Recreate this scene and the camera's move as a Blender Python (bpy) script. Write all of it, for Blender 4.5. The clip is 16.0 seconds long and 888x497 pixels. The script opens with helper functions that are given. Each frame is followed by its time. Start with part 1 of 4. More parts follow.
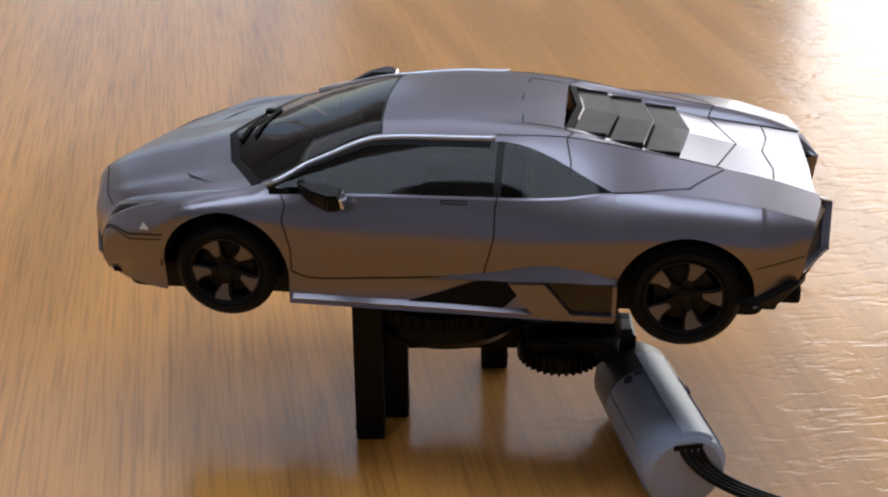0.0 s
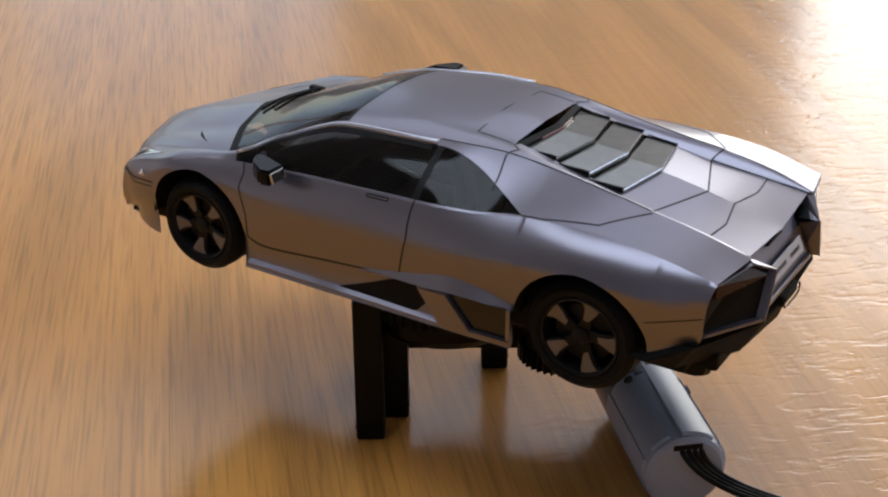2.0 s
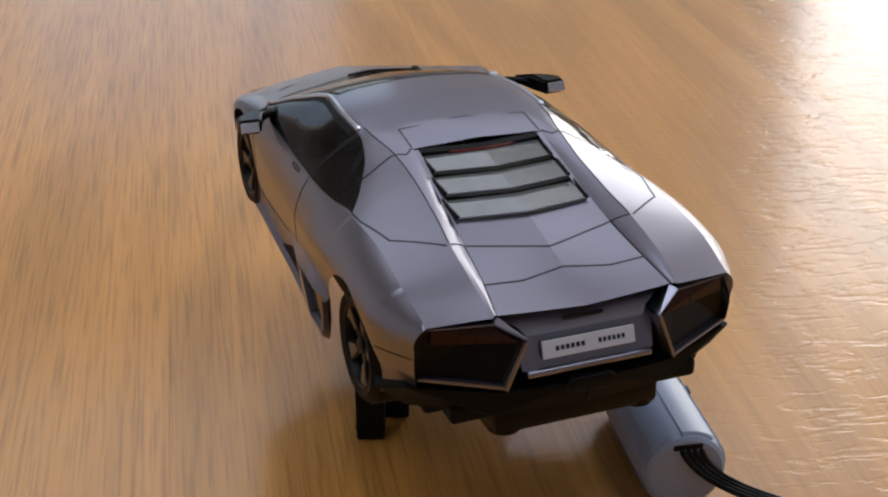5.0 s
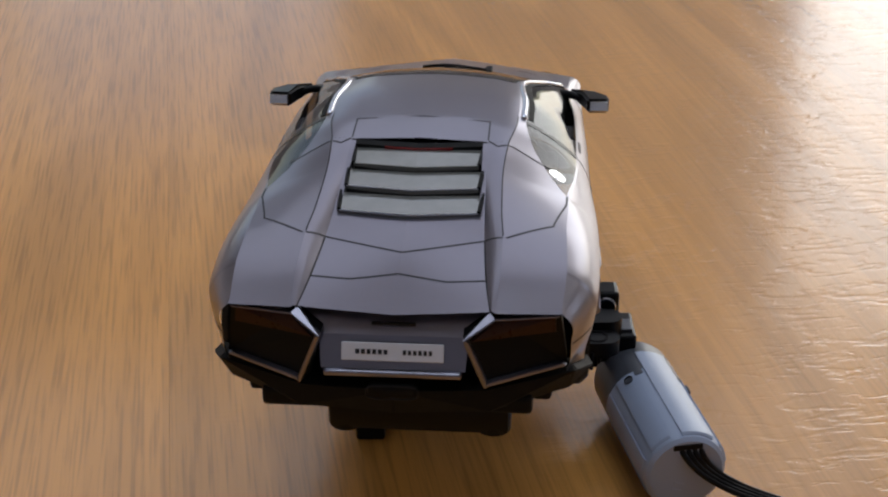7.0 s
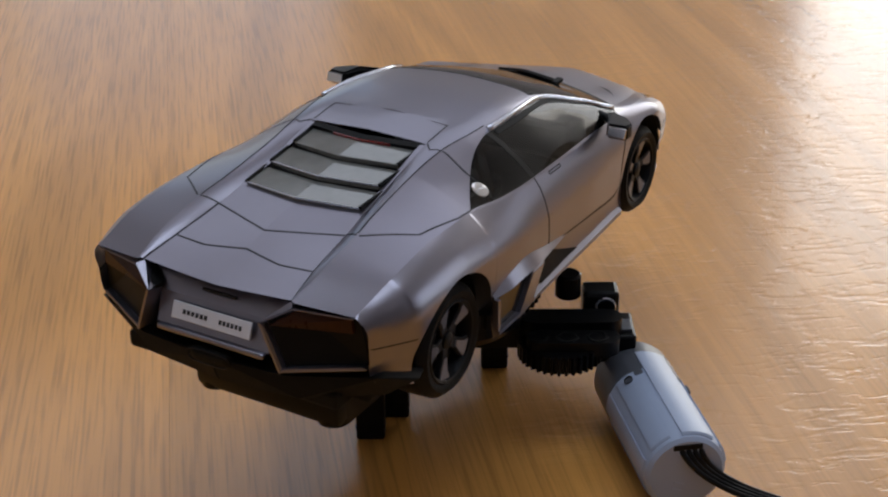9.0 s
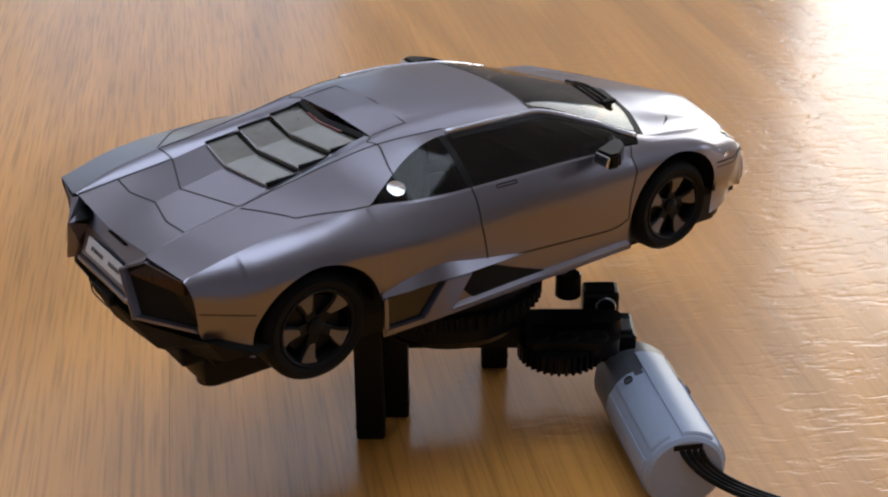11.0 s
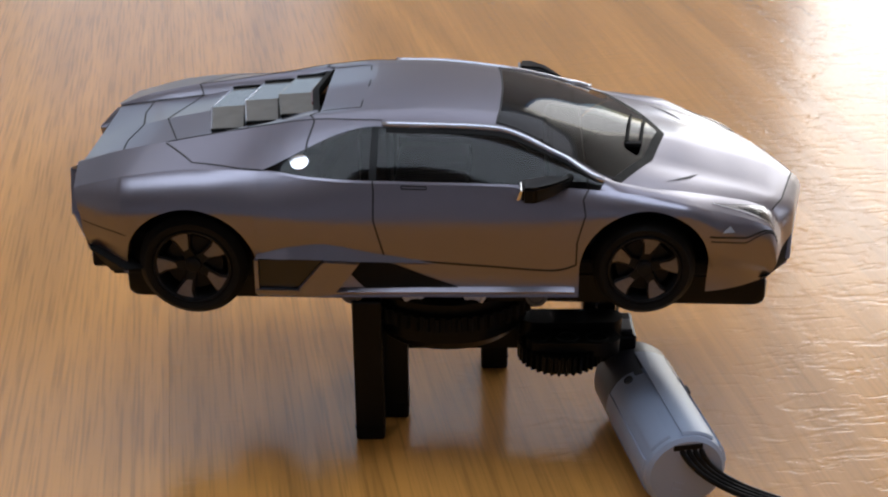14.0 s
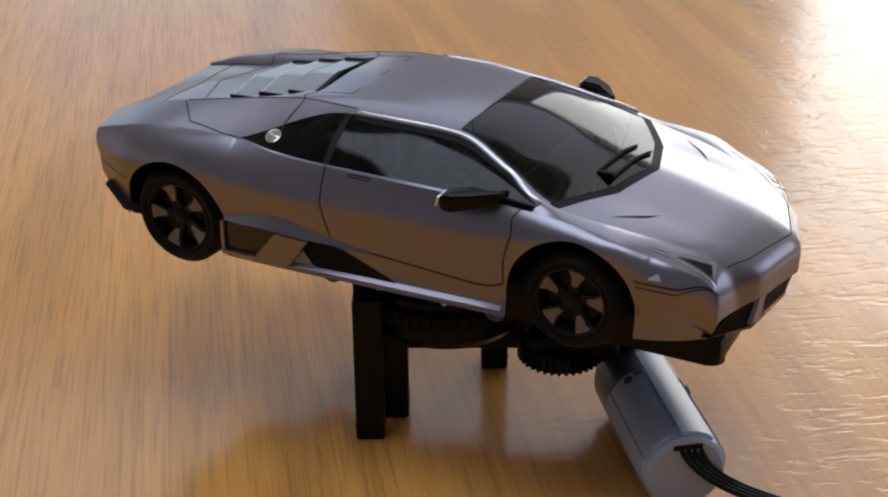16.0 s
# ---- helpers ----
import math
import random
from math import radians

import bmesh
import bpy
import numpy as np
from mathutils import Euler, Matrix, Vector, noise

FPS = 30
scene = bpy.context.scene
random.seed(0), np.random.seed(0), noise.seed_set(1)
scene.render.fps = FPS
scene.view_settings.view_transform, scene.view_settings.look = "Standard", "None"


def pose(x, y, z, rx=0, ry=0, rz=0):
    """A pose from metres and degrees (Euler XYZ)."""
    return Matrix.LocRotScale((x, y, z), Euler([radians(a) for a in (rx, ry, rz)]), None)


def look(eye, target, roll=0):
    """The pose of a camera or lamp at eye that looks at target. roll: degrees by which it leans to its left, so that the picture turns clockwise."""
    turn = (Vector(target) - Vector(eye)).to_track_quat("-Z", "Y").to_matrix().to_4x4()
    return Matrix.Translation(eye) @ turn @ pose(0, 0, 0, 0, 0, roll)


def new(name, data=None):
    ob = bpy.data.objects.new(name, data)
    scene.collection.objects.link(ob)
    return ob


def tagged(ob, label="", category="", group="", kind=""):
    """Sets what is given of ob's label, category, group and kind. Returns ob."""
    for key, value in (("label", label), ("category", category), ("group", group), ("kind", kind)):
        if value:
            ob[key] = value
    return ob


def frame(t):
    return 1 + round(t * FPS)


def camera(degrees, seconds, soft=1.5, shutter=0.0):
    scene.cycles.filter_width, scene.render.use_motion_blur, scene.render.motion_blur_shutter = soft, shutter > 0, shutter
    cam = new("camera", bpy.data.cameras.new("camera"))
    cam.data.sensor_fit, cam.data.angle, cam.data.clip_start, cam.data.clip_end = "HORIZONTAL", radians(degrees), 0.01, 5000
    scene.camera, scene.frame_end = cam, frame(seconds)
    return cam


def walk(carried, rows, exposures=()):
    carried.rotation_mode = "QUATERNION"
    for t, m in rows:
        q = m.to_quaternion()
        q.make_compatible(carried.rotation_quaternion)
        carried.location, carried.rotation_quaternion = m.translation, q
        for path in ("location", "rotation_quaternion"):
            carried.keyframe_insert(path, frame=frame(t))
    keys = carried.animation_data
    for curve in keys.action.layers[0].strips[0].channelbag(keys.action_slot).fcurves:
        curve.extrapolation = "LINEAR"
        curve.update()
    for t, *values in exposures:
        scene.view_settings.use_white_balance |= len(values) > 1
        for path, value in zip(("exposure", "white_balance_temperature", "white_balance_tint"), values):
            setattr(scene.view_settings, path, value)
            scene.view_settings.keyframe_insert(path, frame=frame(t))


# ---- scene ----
EYE = Vector((0.0, -0.3467, 0.2187))
YAW, PITCH = radians(-0.14), radians(-26.21)
AIM = Vector((math.sin(YAW) * math.cos(PITCH), math.cos(YAW) * math.cos(PITCH), math.sin(PITCH)))
cam = camera(34.66, 16.0, soft=2.2)
STAND = look(EYE, EYE + AIM, -0.3)
walk(cam, [(0, STAND), (16, STAND)], exposures=[(0, 0.40), (3, 0.44), (4.2, 0.40), (6.5, 0.16), (7, 0.12), (8, 0.16), (9, 0.22), (11.5, 0.42), (16, 0.40)])

# the room: daylight from back and right windows and a rooflight, plus two added fills
world = bpy.data.worlds.new("world")
scene.world = world
world.use_nodes = True
sky = world.node_tree.nodes.new("ShaderNodeTexSky")
sky.sky_type, sky.sun_disc = "NISHITA", False
sky.sun_elevation, sky.sun_rotation = radians(40), radians(60)
world.node_tree.links.new(sky.outputs[0], world.node_tree.nodes["Background"].inputs[0])
world.node_tree.nodes["Background"].inputs[1].default_value = 0.12


def window_or_fill(place, target, w, h, power, color):
    data = bpy.data.lights.new("window_or_fill", "AREA")
    data.shape, data.size, data.size_y, data.energy, data.color = "RECTANGLE", w, h, power, color
    ob = new("window_or_fill", data)
    ob.matrix_world = look(place, target)
    return ob


window_or_fill((1.93, 3.16, 0.95), (1.93, 0.0, 0.95), 2.02, 1.8, 30, (1.0, 0.95, 0.88))
# added, unseen window: a dim pink fill for the sheen on the table's left
window_or_fill((-1.15, 3.16, 0.72), (-1.15, 0.0, 0.72), 1.8, 1.1, 1.2, (1.0, 0.88, 0.84))
window_or_fill((2.98, 0.6, 0.9), (0.0, 0.6, 0.9), 1.6, 1.2, 3.0, (0.95, 0.95, 1.0))
window_or_fill((-0.05, -0.05, 1.69), (-0.05, -0.05, 0.0), 1.9, 0.8, 10.5, (0.82, 0.90, 1.0))
# added overhead fill, unseen: brightens the car's deck and the table's gloss
window_or_fill((-0.1, 1.88, 1.69), (-0.1, 1.88, 0.0), 2.3, 1.8, 8.0, (1.0, 0.94, 0.90))


# ---- materials ----
def material(name, color, rough=0.5, metal=0.0, vary=0.15, scale=300.0, bump=0.0, coat=0.0, trans=0.0, emit=0.0, spec=0.5):
    m = bpy.data.materials.new(name)
    m.use_nodes = True
    nt = m.node_tree
    b = nt.nodes["Principled BSDF"]
    b.inputs["Metallic"].default_value = metal
    b.inputs["Specular IOR Level"].default_value = spec
    b.inputs["Coat Weight"].default_value = coat
    b.inputs["Coat Roughness"].default_value = 0.08
    b.inputs["Transmission Weight"].default_value = trans
    tc = nt.nodes.new("ShaderNodeTexCoord")
    n = nt.nodes.new("ShaderNodeTexNoise")
    n.inputs["Scale"].default_value, n.inputs["Detail"].default_value = scale, 6
    nt.links.new(tc.outputs["Object"], n.inputs["Vector"])
    big = nt.nodes.new("ShaderNodeTexNoise")
    big.inputs["Scale"].default_value = scale / 9
    nt.links.new(tc.outputs["Object"], big.inputs["Vector"])
    add = nt.nodes.new("ShaderNodeMath")
    add.operation = "ADD"
    nt.links.new(n.outputs["Fac"], add.inputs[0])
    nt.links.new(big.outputs["Fac"], add.inputs[1])
    ramp = nt.nodes.new("ShaderNodeMapRange")
    ramp.inputs["From Min"].default_value, ramp.inputs["From Max"].default_value = 0.6, 1.4
    ramp.inputs["To Min"].default_value, ramp.inputs["To Max"].default_value = 1 - vary, 1 + vary
    nt.links.new(add.outputs[0], ramp.inputs["Value"])
    mix = nt.nodes.new("ShaderNodeVectorMath")
    mix.operation = "SCALE"
    mix.inputs[0].default_value = color
    nt.links.new(ramp.outputs[0], mix.inputs["Scale"])
    nt.links.new(mix.outputs[0], b.inputs["Base Color"])
    r2 = nt.nodes.new("ShaderNodeMath")
    r2.operation = "MULTIPLY"
    r2.inputs[1].default_value = rough
    nt.links.new(ramp.outputs[0], r2.inputs[0])
    nt.links.new(r2.outputs[0], b.inputs["Roughness"])
    if bump:
        bp = nt.nodes.new("ShaderNodeBump")
        bp.inputs["Strength"].default_value, bp.inputs["Distance"].default_value = bump, 0.0003
        nt.links.new(n.outputs["Fac"], bp.inputs["Height"])
        nt.links.new(bp.outputs[0], b.inputs["Normal"])
    if emit:
        b.inputs["Emission Color"].default_value = (*color, 1)
        b.inputs["Emission Strength"].default_value = emit
    return m


def wood_material(name, figure):
    """Oiled oak: boards with their own tone, long pores and a wandering cathedral figure along y; figure: curl towards the far edge of a board."""
    m = bpy.data.materials.new(name)
    m.use_nodes = True
    nt = m.node_tree
    b = nt.nodes["Principled BSDF"]
    link = nt.links.new
    tc = nt.nodes.new("ShaderNodeTexCoord")
    info = nt.nodes.new("ShaderNodeObjectInfo")

    def stretched(sx, sy, scale, detail, distort=0.0, turn=0.0):
        mp = nt.nodes.new("ShaderNodeMapping")
        mp.inputs["Rotation"].default_value = (0, 0, radians(turn))
        mp.inputs["Scale"].default_value = (sx, sy, 1)
        link(tc.outputs["Object"], mp.inputs["Vector"])
        n = nt.nodes.new("ShaderNodeTexNoise")
        n.noise_dimensions = "4D"
        n.inputs["Scale"].default_value, n.inputs["Detail"].default_value = scale, detail
        n.inputs["Distortion"].default_value = distort
        link(info.outputs["Random"], n.inputs["W"])
        link(mp.outputs[0], n.inputs["Vector"])
        return n

    fig = stretched(1, 0.13, 13, 1.5, 0.5)
    rings = nt.nodes.new("ShaderNodeMath")
    rings.operation = "MULTIPLY"
    rings.inputs[1].default_value = 42
    link(fig.outputs["Fac"], rings.inputs[0])
    fine = stretched(1, 0.06, 900, 4)
    wob = nt.nodes.new("ShaderNodeMath")
    wob.operation = "MULTIPLY_ADD"
    wob.inputs[1].default_value = 0.6
    link(fine.outputs["Fac"], wob.inputs[0])
    link(rings.outputs[0], wob.inputs[2])
    sine = nt.nodes.new("ShaderNodeMath")
    sine.operation = "SINE"
    link(wob.outputs[0], sine.inputs[0])
    ring = nt.nodes.new("ShaderNodeMapRange")
    ring.inputs["From Min"].default_value, ring.inputs["From Max"].default_value = -1, 1
    link(sine.outputs[0], ring.inputs["Value"])
    pores = stretched(1, 0.03, 950, 4)
    streak = stretched(1, 0.016, 330, 3)
    soft = stretched(1, 0.3, 9, 3)

    base = nt.nodes.new("ShaderNodeMix")
    base.data_type = "RGBA"
    base.inputs["A"].default_value = (0.60, 0.266, 0.056, 1)
    base.inputs["B"].default_value = (0.72, 0.346, 0.084, 1)
    link(soft.outputs["Fac"], base.inputs["Factor"])
    shade = nt.nodes.new("ShaderNodeMapRange")
    shade.inputs["To Min"].default_value, shade.inputs["To Max"].default_value = 0.87, 1.07
    link(ring.outputs[0], shade.inputs["Value"])
    pore = nt.nodes.new("ShaderNodeMapRange")
    pore.inputs["From Min"].default_value, pore.inputs["From Max"].default_value = 0.36, 0.52
    pore.inputs["To Min"].default_value, pore.inputs["To Max"].default_value = 0.77, 1.05
    link(pores.outputs["Fac"], pore.inputs["Value"])
    sep = nt.nodes.new("ShaderNodeSeparateXYZ")
    link(tc.outputs["Object"], sep.inputs[0])
    if figure > 0.5:
        # pore colour fades to the right, washed out as by the window's glare
        glare_fade = nt.nodes.new("ShaderNodeMapRange")
        glare_fade.inputs["From Min"].default_value, glare_fade.inputs["From Max"].default_value = 0.04, 0.16
        glare_fade.inputs["To Min"].default_value, glare_fade.inputs["To Max"].default_value = 0.77, 0.97
        link(sep.outputs["X"], glare_fade.inputs["Value"])
        link(glare_fade.outputs[0], pore.inputs["To Min"])
    mul = nt.nodes.new("ShaderNodeMath")
    mul.operation = "MULTIPLY"
    link(shade.outputs[0], mul.inputs[0])
    link(pore.outputs[0], mul.inputs[1])
    sc = nt.nodes.new("ShaderNodeVectorMath")
    sc.operation = "SCALE"
    link(base.outputs["Result"], sc.inputs[0])
    band = nt.nodes.new("ShaderNodeMapRange")
    band.inputs["From Min"].default_value, band.inputs["From Max"].default_value = 0.32, 0.68
    band.inputs["To Min"].default_value, band.inputs["To Max"].default_value = 0.93, 1.07
    link(streak.outputs["Fac"], band.inputs["Value"])
    tone = nt.nodes.new("ShaderNodeMath")
    tone.operation = "MULTIPLY"
    link(mul.outputs[0], tone.inputs[0])
    link(band.outputs[0], tone.inputs[1])
    link(tone.outputs[0], sc.inputs["Scale"])
    link(sc.outputs[0], b.inputs["Base Color"])
    rough = nt.nodes.new("ShaderNodeMapRange")
    rough.inputs["To Min"].default_value, rough.inputs["To Max"].default_value = 0.20, 0.30
    link(soft.outputs["Fac"], rough.inputs["Value"])
    link(rough.outputs[0], b.inputs["Roughness"])
    b.inputs["Specular IOR Level"].default_value = 0.5
    b.inputs["Coat Weight"].default_value, b.inputs["Coat Roughness"].default_value = 0.45, 0.11
    hi = nt.nodes.new("ShaderNodeMath")
    hi.operation = "MULTIPLY_ADD"
    hi.inputs[1].default_value = 0.6
    link(ring.outputs[0], hi.inputs[0])
    link(pores.outputs["Fac"], hi.inputs[2])
    curl = stretched(0.30, 1, 225, 3.0, 1.2, 24)
    groove = nt.nodes.new("ShaderNodeMapRange")
    groove.interpolation_type = "SMOOTHSTEP"
    groove.inputs["From Min"].default_value, groove.inputs["From Max"].default_value = 0.35, 0.50
    link(curl.outputs["Fac"], groove.inputs["Value"])
    figured = nt.nodes.new("ShaderNodeMapRange")
    figured.interpolation_type = "SMOOTHSTEP"
    figured.inputs["From Min"].default_value, figured.inputs["From Max"].default_value = 0.05, 0.24
    figured.inputs["To Min"].default_value, figured.inputs["To Max"].default_value = 0.12 * figure, 0.62 * figure
    link(sep.outputs["X"], figured.inputs["Value"])
    ripple = nt.nodes.new("ShaderNodeBump")
    ripple.inputs["Distance"].default_value = 0.00017
    link(figured.outputs[0], ripple.inputs["Strength"])
    link(groove.outputs[0], ripple.inputs["Height"])
    bp = nt.nodes.new("ShaderNodeBump")
    bp.inputs["Strength"].default_value, bp.inputs["Distance"].default_value = 0.10, 0.0003
    link(hi.outputs[0], bp.inputs["Height"])
    link(ripple.outputs[0], bp.inputs["Normal"])
    link(bp.outputs[0], b.inputs["Coat Normal"])
    link(bp.outputs[0], b.inputs["Normal"])
    return m


OAK = wood_material("oiled_oak", 0.15)
OAK_CURLED = wood_material("curled_oak", 1.0)
PAINT = material("grey_metallic_paint", (0.228, 0.219, 0.262), 0.30, 0.92, 0.015, 2500, coat=0.3)


def tinted_glass():
    """Thin dark window plastic: a mirror at its surface, a smoky view through."""
    m = bpy.data.materials.new("tinted_glass")
    m.use_nodes = True
    nt = m.node_tree
    nt.nodes.remove(nt.nodes["Principled BSDF"])
    clear, gloss, mix, fr = (nt.nodes.new(k) for k in ("ShaderNodeBsdfTransparent", "ShaderNodeBsdfGlossy", "ShaderNodeMixShader", "ShaderNodeFresnel"))
    clear.inputs["Color"].default_value = (0.30, 0.295, 0.29, 1)
    gloss.inputs["Roughness"].default_value = 0.04
    fr.inputs["IOR"].default_value = 1.38
    nt.links.new(fr.outputs[0], mix.inputs[0])
    nt.links.new(clear.outputs[0], mix.inputs[1])
    nt.links.new(gloss.outputs[0], mix.inputs[2])
    nt.links.new(mix.outputs[0], nt.nodes["Material Output"].inputs[0])
    return m


GLASS_DARK = tinted_glass()
BLACK = material("black_plastic", (0.004, 0.004, 0.0045), 0.30, 0.0, 0.08, 500, spec=0.16)
MATT = material("matt_black", (0.003, 0.003, 0.003), 0.65, 0.0, 0.1, 500, spec=0.2)
RUBBER = material("tyre_rubber", (0.006, 0.0058, 0.0055), 0.6, 0.0, 0.15, 900, 0.3, spec=0.15)
RIM = material("dark_alloy", (0.008, 0.008, 0.009), 0.42, 0.2, 0.2, 800, spec=0.2)
RIM_BRIGHT = material("brushed_alloy_face", (0.17, 0.165, 0.18), 0.34, 0.8, 0.2, 800)
CHROME = material("chrome", (0.75, 0.76, 0.78), 0.12, 1.0, 0.05, 300)
SILVER = material("silver_trim", (0.60, 0.62, 0.70), 0.2, 0.95, 0.08, 500)
SEAM = material("panel_gap", (0.008, 0.008, 0.01), 0.6, 0.0, 0.1, 500)
AMBER = material("amber_lens", (0.035, 0.010, 0.003), 0.3, 0.0, 0.2, 900, spec=0.2)
RED = material("red_lens", (0.16, 0.006, 0.006), 0.2, 0.0, 0.2, 900, coat=0.5)
LAMP = material("lamp_lens", (0.30, 0.29, 0.31), 0.12, 0.6, 0.1, 500, coat=1.0)
SMOKE = material("smoked_slat", (0.21, 0.21, 0.195), 0.14, 0.4, 0.15, 260, coat=0.4)
PLATE = material("white_plate", (0.62, 0.62, 0.66), 0.4, 0.0, 0.05, 500)
GREY_L = material("light_grey_plastic", (0.34, 0.40, 0.53), 0.35, 0.0, 0.05, 120, 0.05)
GREY_D = material("dark_grey_plastic", (0.075, 0.08, 0.095), 0.35, 0.0, 0.08, 120, 0.05)
WALL = material("plaster", (0.80, 0.76, 0.74), 0.85, 0.0, 0.05, 6, 0.2)
CEIL = material("ceiling_paint", (0.84, 0.86, 0.90), 0.85, 0.0, 0.04, 6, 0.2)
FLOOR = material("floor_carpet", (0.42, 0.36, 0.31), 0.95, 0.0, 0.2, 90, 0.4)
FRAME_W = material("white_window_paint", (0.75, 0.75, 0.75), 0.4, 0.0, 0.04, 30)
LENS = material("smoked_lens", (0.005, 0.005, 0.005), 0.4, 0.0, 0.1, 500, spec=0.12)
WALL_BLUE = material("blue_grey_paint", (0.33, 0.34, 0.40), 0.8, 0.0, 0.05, 6, 0.2)
WALL_BROWN = material("brown_wall_paint", (0.34, 0.28, 0.24), 0.8, 0.0, 0.05, 6, 0.2)
GLOSS_BLACK = material("gloss_black", (0.006, 0.006, 0.006), 0.12, 0.0, 0.05, 500, spec=0.6)


# ---- mesh helpers; things are drawn in millimetres ----
U = 0.001


def part(name, bm, mat, parent=None, label="", smooth=None):
    """Links a bmesh as one mesh object under a thing or a part."""
    if smooth is not None:
        for f in bm.faces:
            f.smooth = True
        for e in bm.edges:
            e.smooth = not (len(e.link_faces) == 2 and e.calc_face_angle(0) > radians(smooth))
    me = bpy.data.meshes.new(name)
    bm.to_mesh(me)
    bm.free()
    me.materials.append(mat)
    ob = new(name, me)
    if parent is not None:
        ob.parent = parent
    if label:
        tagged(ob, label)
    return ob


def mm(x, y, z):
    return Vector((x * U, y * U, z * U))


def box(bm, x0, x1, y0, y1, z0, z1, bevel=0.0, m=None):
    """A box from corner to corner, its edges rounded."""
    r = bmesh.ops.create_cube(bm, size=1.0)
    vs = r["verts"]
    for v in vs:
        v.co = Vector(((x0 if v.co.x < 0 else x1) * U, (y0 if v.co.y < 0 else y1) * U, (z0 if v.co.z < 0 else z1) * U))
    if bevel:
        es = list({e for v in vs for e in v.link_edges})
        r = bmesh.ops.bevel(bm, geom=es, offset=bevel * U, segments=2, affect="EDGES", profile=0.5)
        vs = list({v for f in r["faces"] for v in f.verts} | {v for v in vs if v.is_valid})
    if m is not None:
        bmesh.ops.transform(bm, matrix=m, verts=vs)
    return bm


def turned(bm, prof, n=48, m=None, a0=0.0, a1=360.0):
    """A body of revolution about z from (radius, height) in mm."""
    full = abs(a1 - a0) >= 359.9
    rings = []
    for k in range(n if full else n + 1):
        a = radians(a0 + (a1 - a0) * k / n)
        rings.append([bm.verts.new(mm(r * math.cos(a), r * math.sin(a), z)) for r, z in prof])
    for k in range(n):
        p, q = rings[k], rings[(k + 1) % len(rings)]
        for i in range(len(prof) - 1):
            vs = [p[i], q[i], q[i + 1], p[i + 1]]
            if prof[i][0] < 1e-6:
                vs = [p[i], q[i + 1], p[i + 1]]
            elif prof[i + 1][0] < 1e-6:
                vs = [p[i], q[i], p[i + 1]]
            bm.faces.new(vs)
    bmesh.ops.remove_doubles(bm, verts=[v for r in rings for v in r], dist=1e-7)
    if m is not None:
        bmesh.ops.transform(bm, matrix=m, verts=[v for r in rings for v in r if v.is_valid])
    return bm


def prism(bm, outline, depth, m=None):
    """A flat outline (x, y in mm) with a depth along z."""
    lo = [bm.verts.new(mm(x, y, 0)) for x, y in outline]
    hi = [bm.verts.new(mm(x, y, depth)) for x, y in outline]
    n = len(outline)
    bm.faces.new(lo[::-1])
    bm.faces.new(hi)
    for i in range(n):
        bm.faces.new((lo[i], lo[(i + 1) % n], hi[(i + 1) % n], hi[i]))
    if m is not None:
        bmesh.ops.transform(bm, matrix=m, verts=lo + hi)
    return bm


def tube(bm, pts, r, n=8):
    """A round cord of radius r mm through points in mm."""
    pts = [Vector(p) for p in pts]
    rings = []
    for i, p in enumerate(pts):
        d = (pts[min(i + 1, len(pts) - 1)] - pts[max(i - 1, 0)]).normalized()
        a = d.cross(Vector((0, 0, 1)) if abs(d.z) < 0.9 else Vector((1, 0, 0))).normalized()
        b = d.cross(a)
        rings.append([bm.verts.new((p + (a * math.cos(2 * math.pi * k / n) + b * math.sin(2 * math.pi * k / n)) * r) * U) for k in range(n)])
    for p, q in zip(rings, rings[1:]):
        for k in range(n):
            bm.faces.new((p[k], p[(k + 1) % n], q[(k + 1) % n], q[k]))
    bm.faces.new(rings[0][::-1])
    bm.faces.new(rings[-1])
    return bm


def empty(name, label, category, group=""):
    ob = new(name)
    ob.empty_display_size = 0.02
    return tagged(ob, label, category, group)


# ---- the room ----
def wall(name, x0, x1, y0, y1, z0, z1, hole=None, mat=WALL, look_="plain pale plastered room wall"):
    """An upright wall; hole: along, along, low, high of a window opening."""
    bm = bmesh.new()
    along_x = (x1 - x0) > (y1 - y0)
    if hole is None:
        box(bm, x0, x1, y0, y1, z0, z1)
    else:
        a0, a1, h0, h1 = hole
        lo, hi = (x0, x1) if along_x else (y0, y1)
        for p, q, s, t in ((lo, a0, z0, z1), (a1, hi, z0, z1), (a0, a1, z0, h0), (a0, a1, h1, z1)):
            if along_x:
                box(bm, p, q, y0, y1, s, t)
            else:
                box(bm, x0, x1, p, q, s, t)
    return tagged(part(name, bm, mat), look_, "wall", kind="structure")


def window_frame(name, cx, cy, along_x, w, h, z0):
    """A white frame with one mullion, in its opening."""
    bm = bmesh.new()
    for a0, a1, s, t in ((-w / 2, -w / 2 + 50, 0, h), (w / 2 - 50, w / 2, 0, h), (-w / 2 + 50, w / 2 - 50, 0, 50), (-w / 2 + 50, w / 2 - 50, h - 50, h), (-25, 25, 50, h - 50)):
        if along_x:
            box(bm, cx + a0, cx + a1, cy - 30, cy + 30, z0 + s, z0 + t, 4)
        else:
            box(bm, cx - 30, cx + 30, cy + a0, cy + a1, z0 + s, z0 + t, 4)
    return tagged(part(name, bm, FRAME_W), "white painted window frame with one mullion", "window", kind="structure")


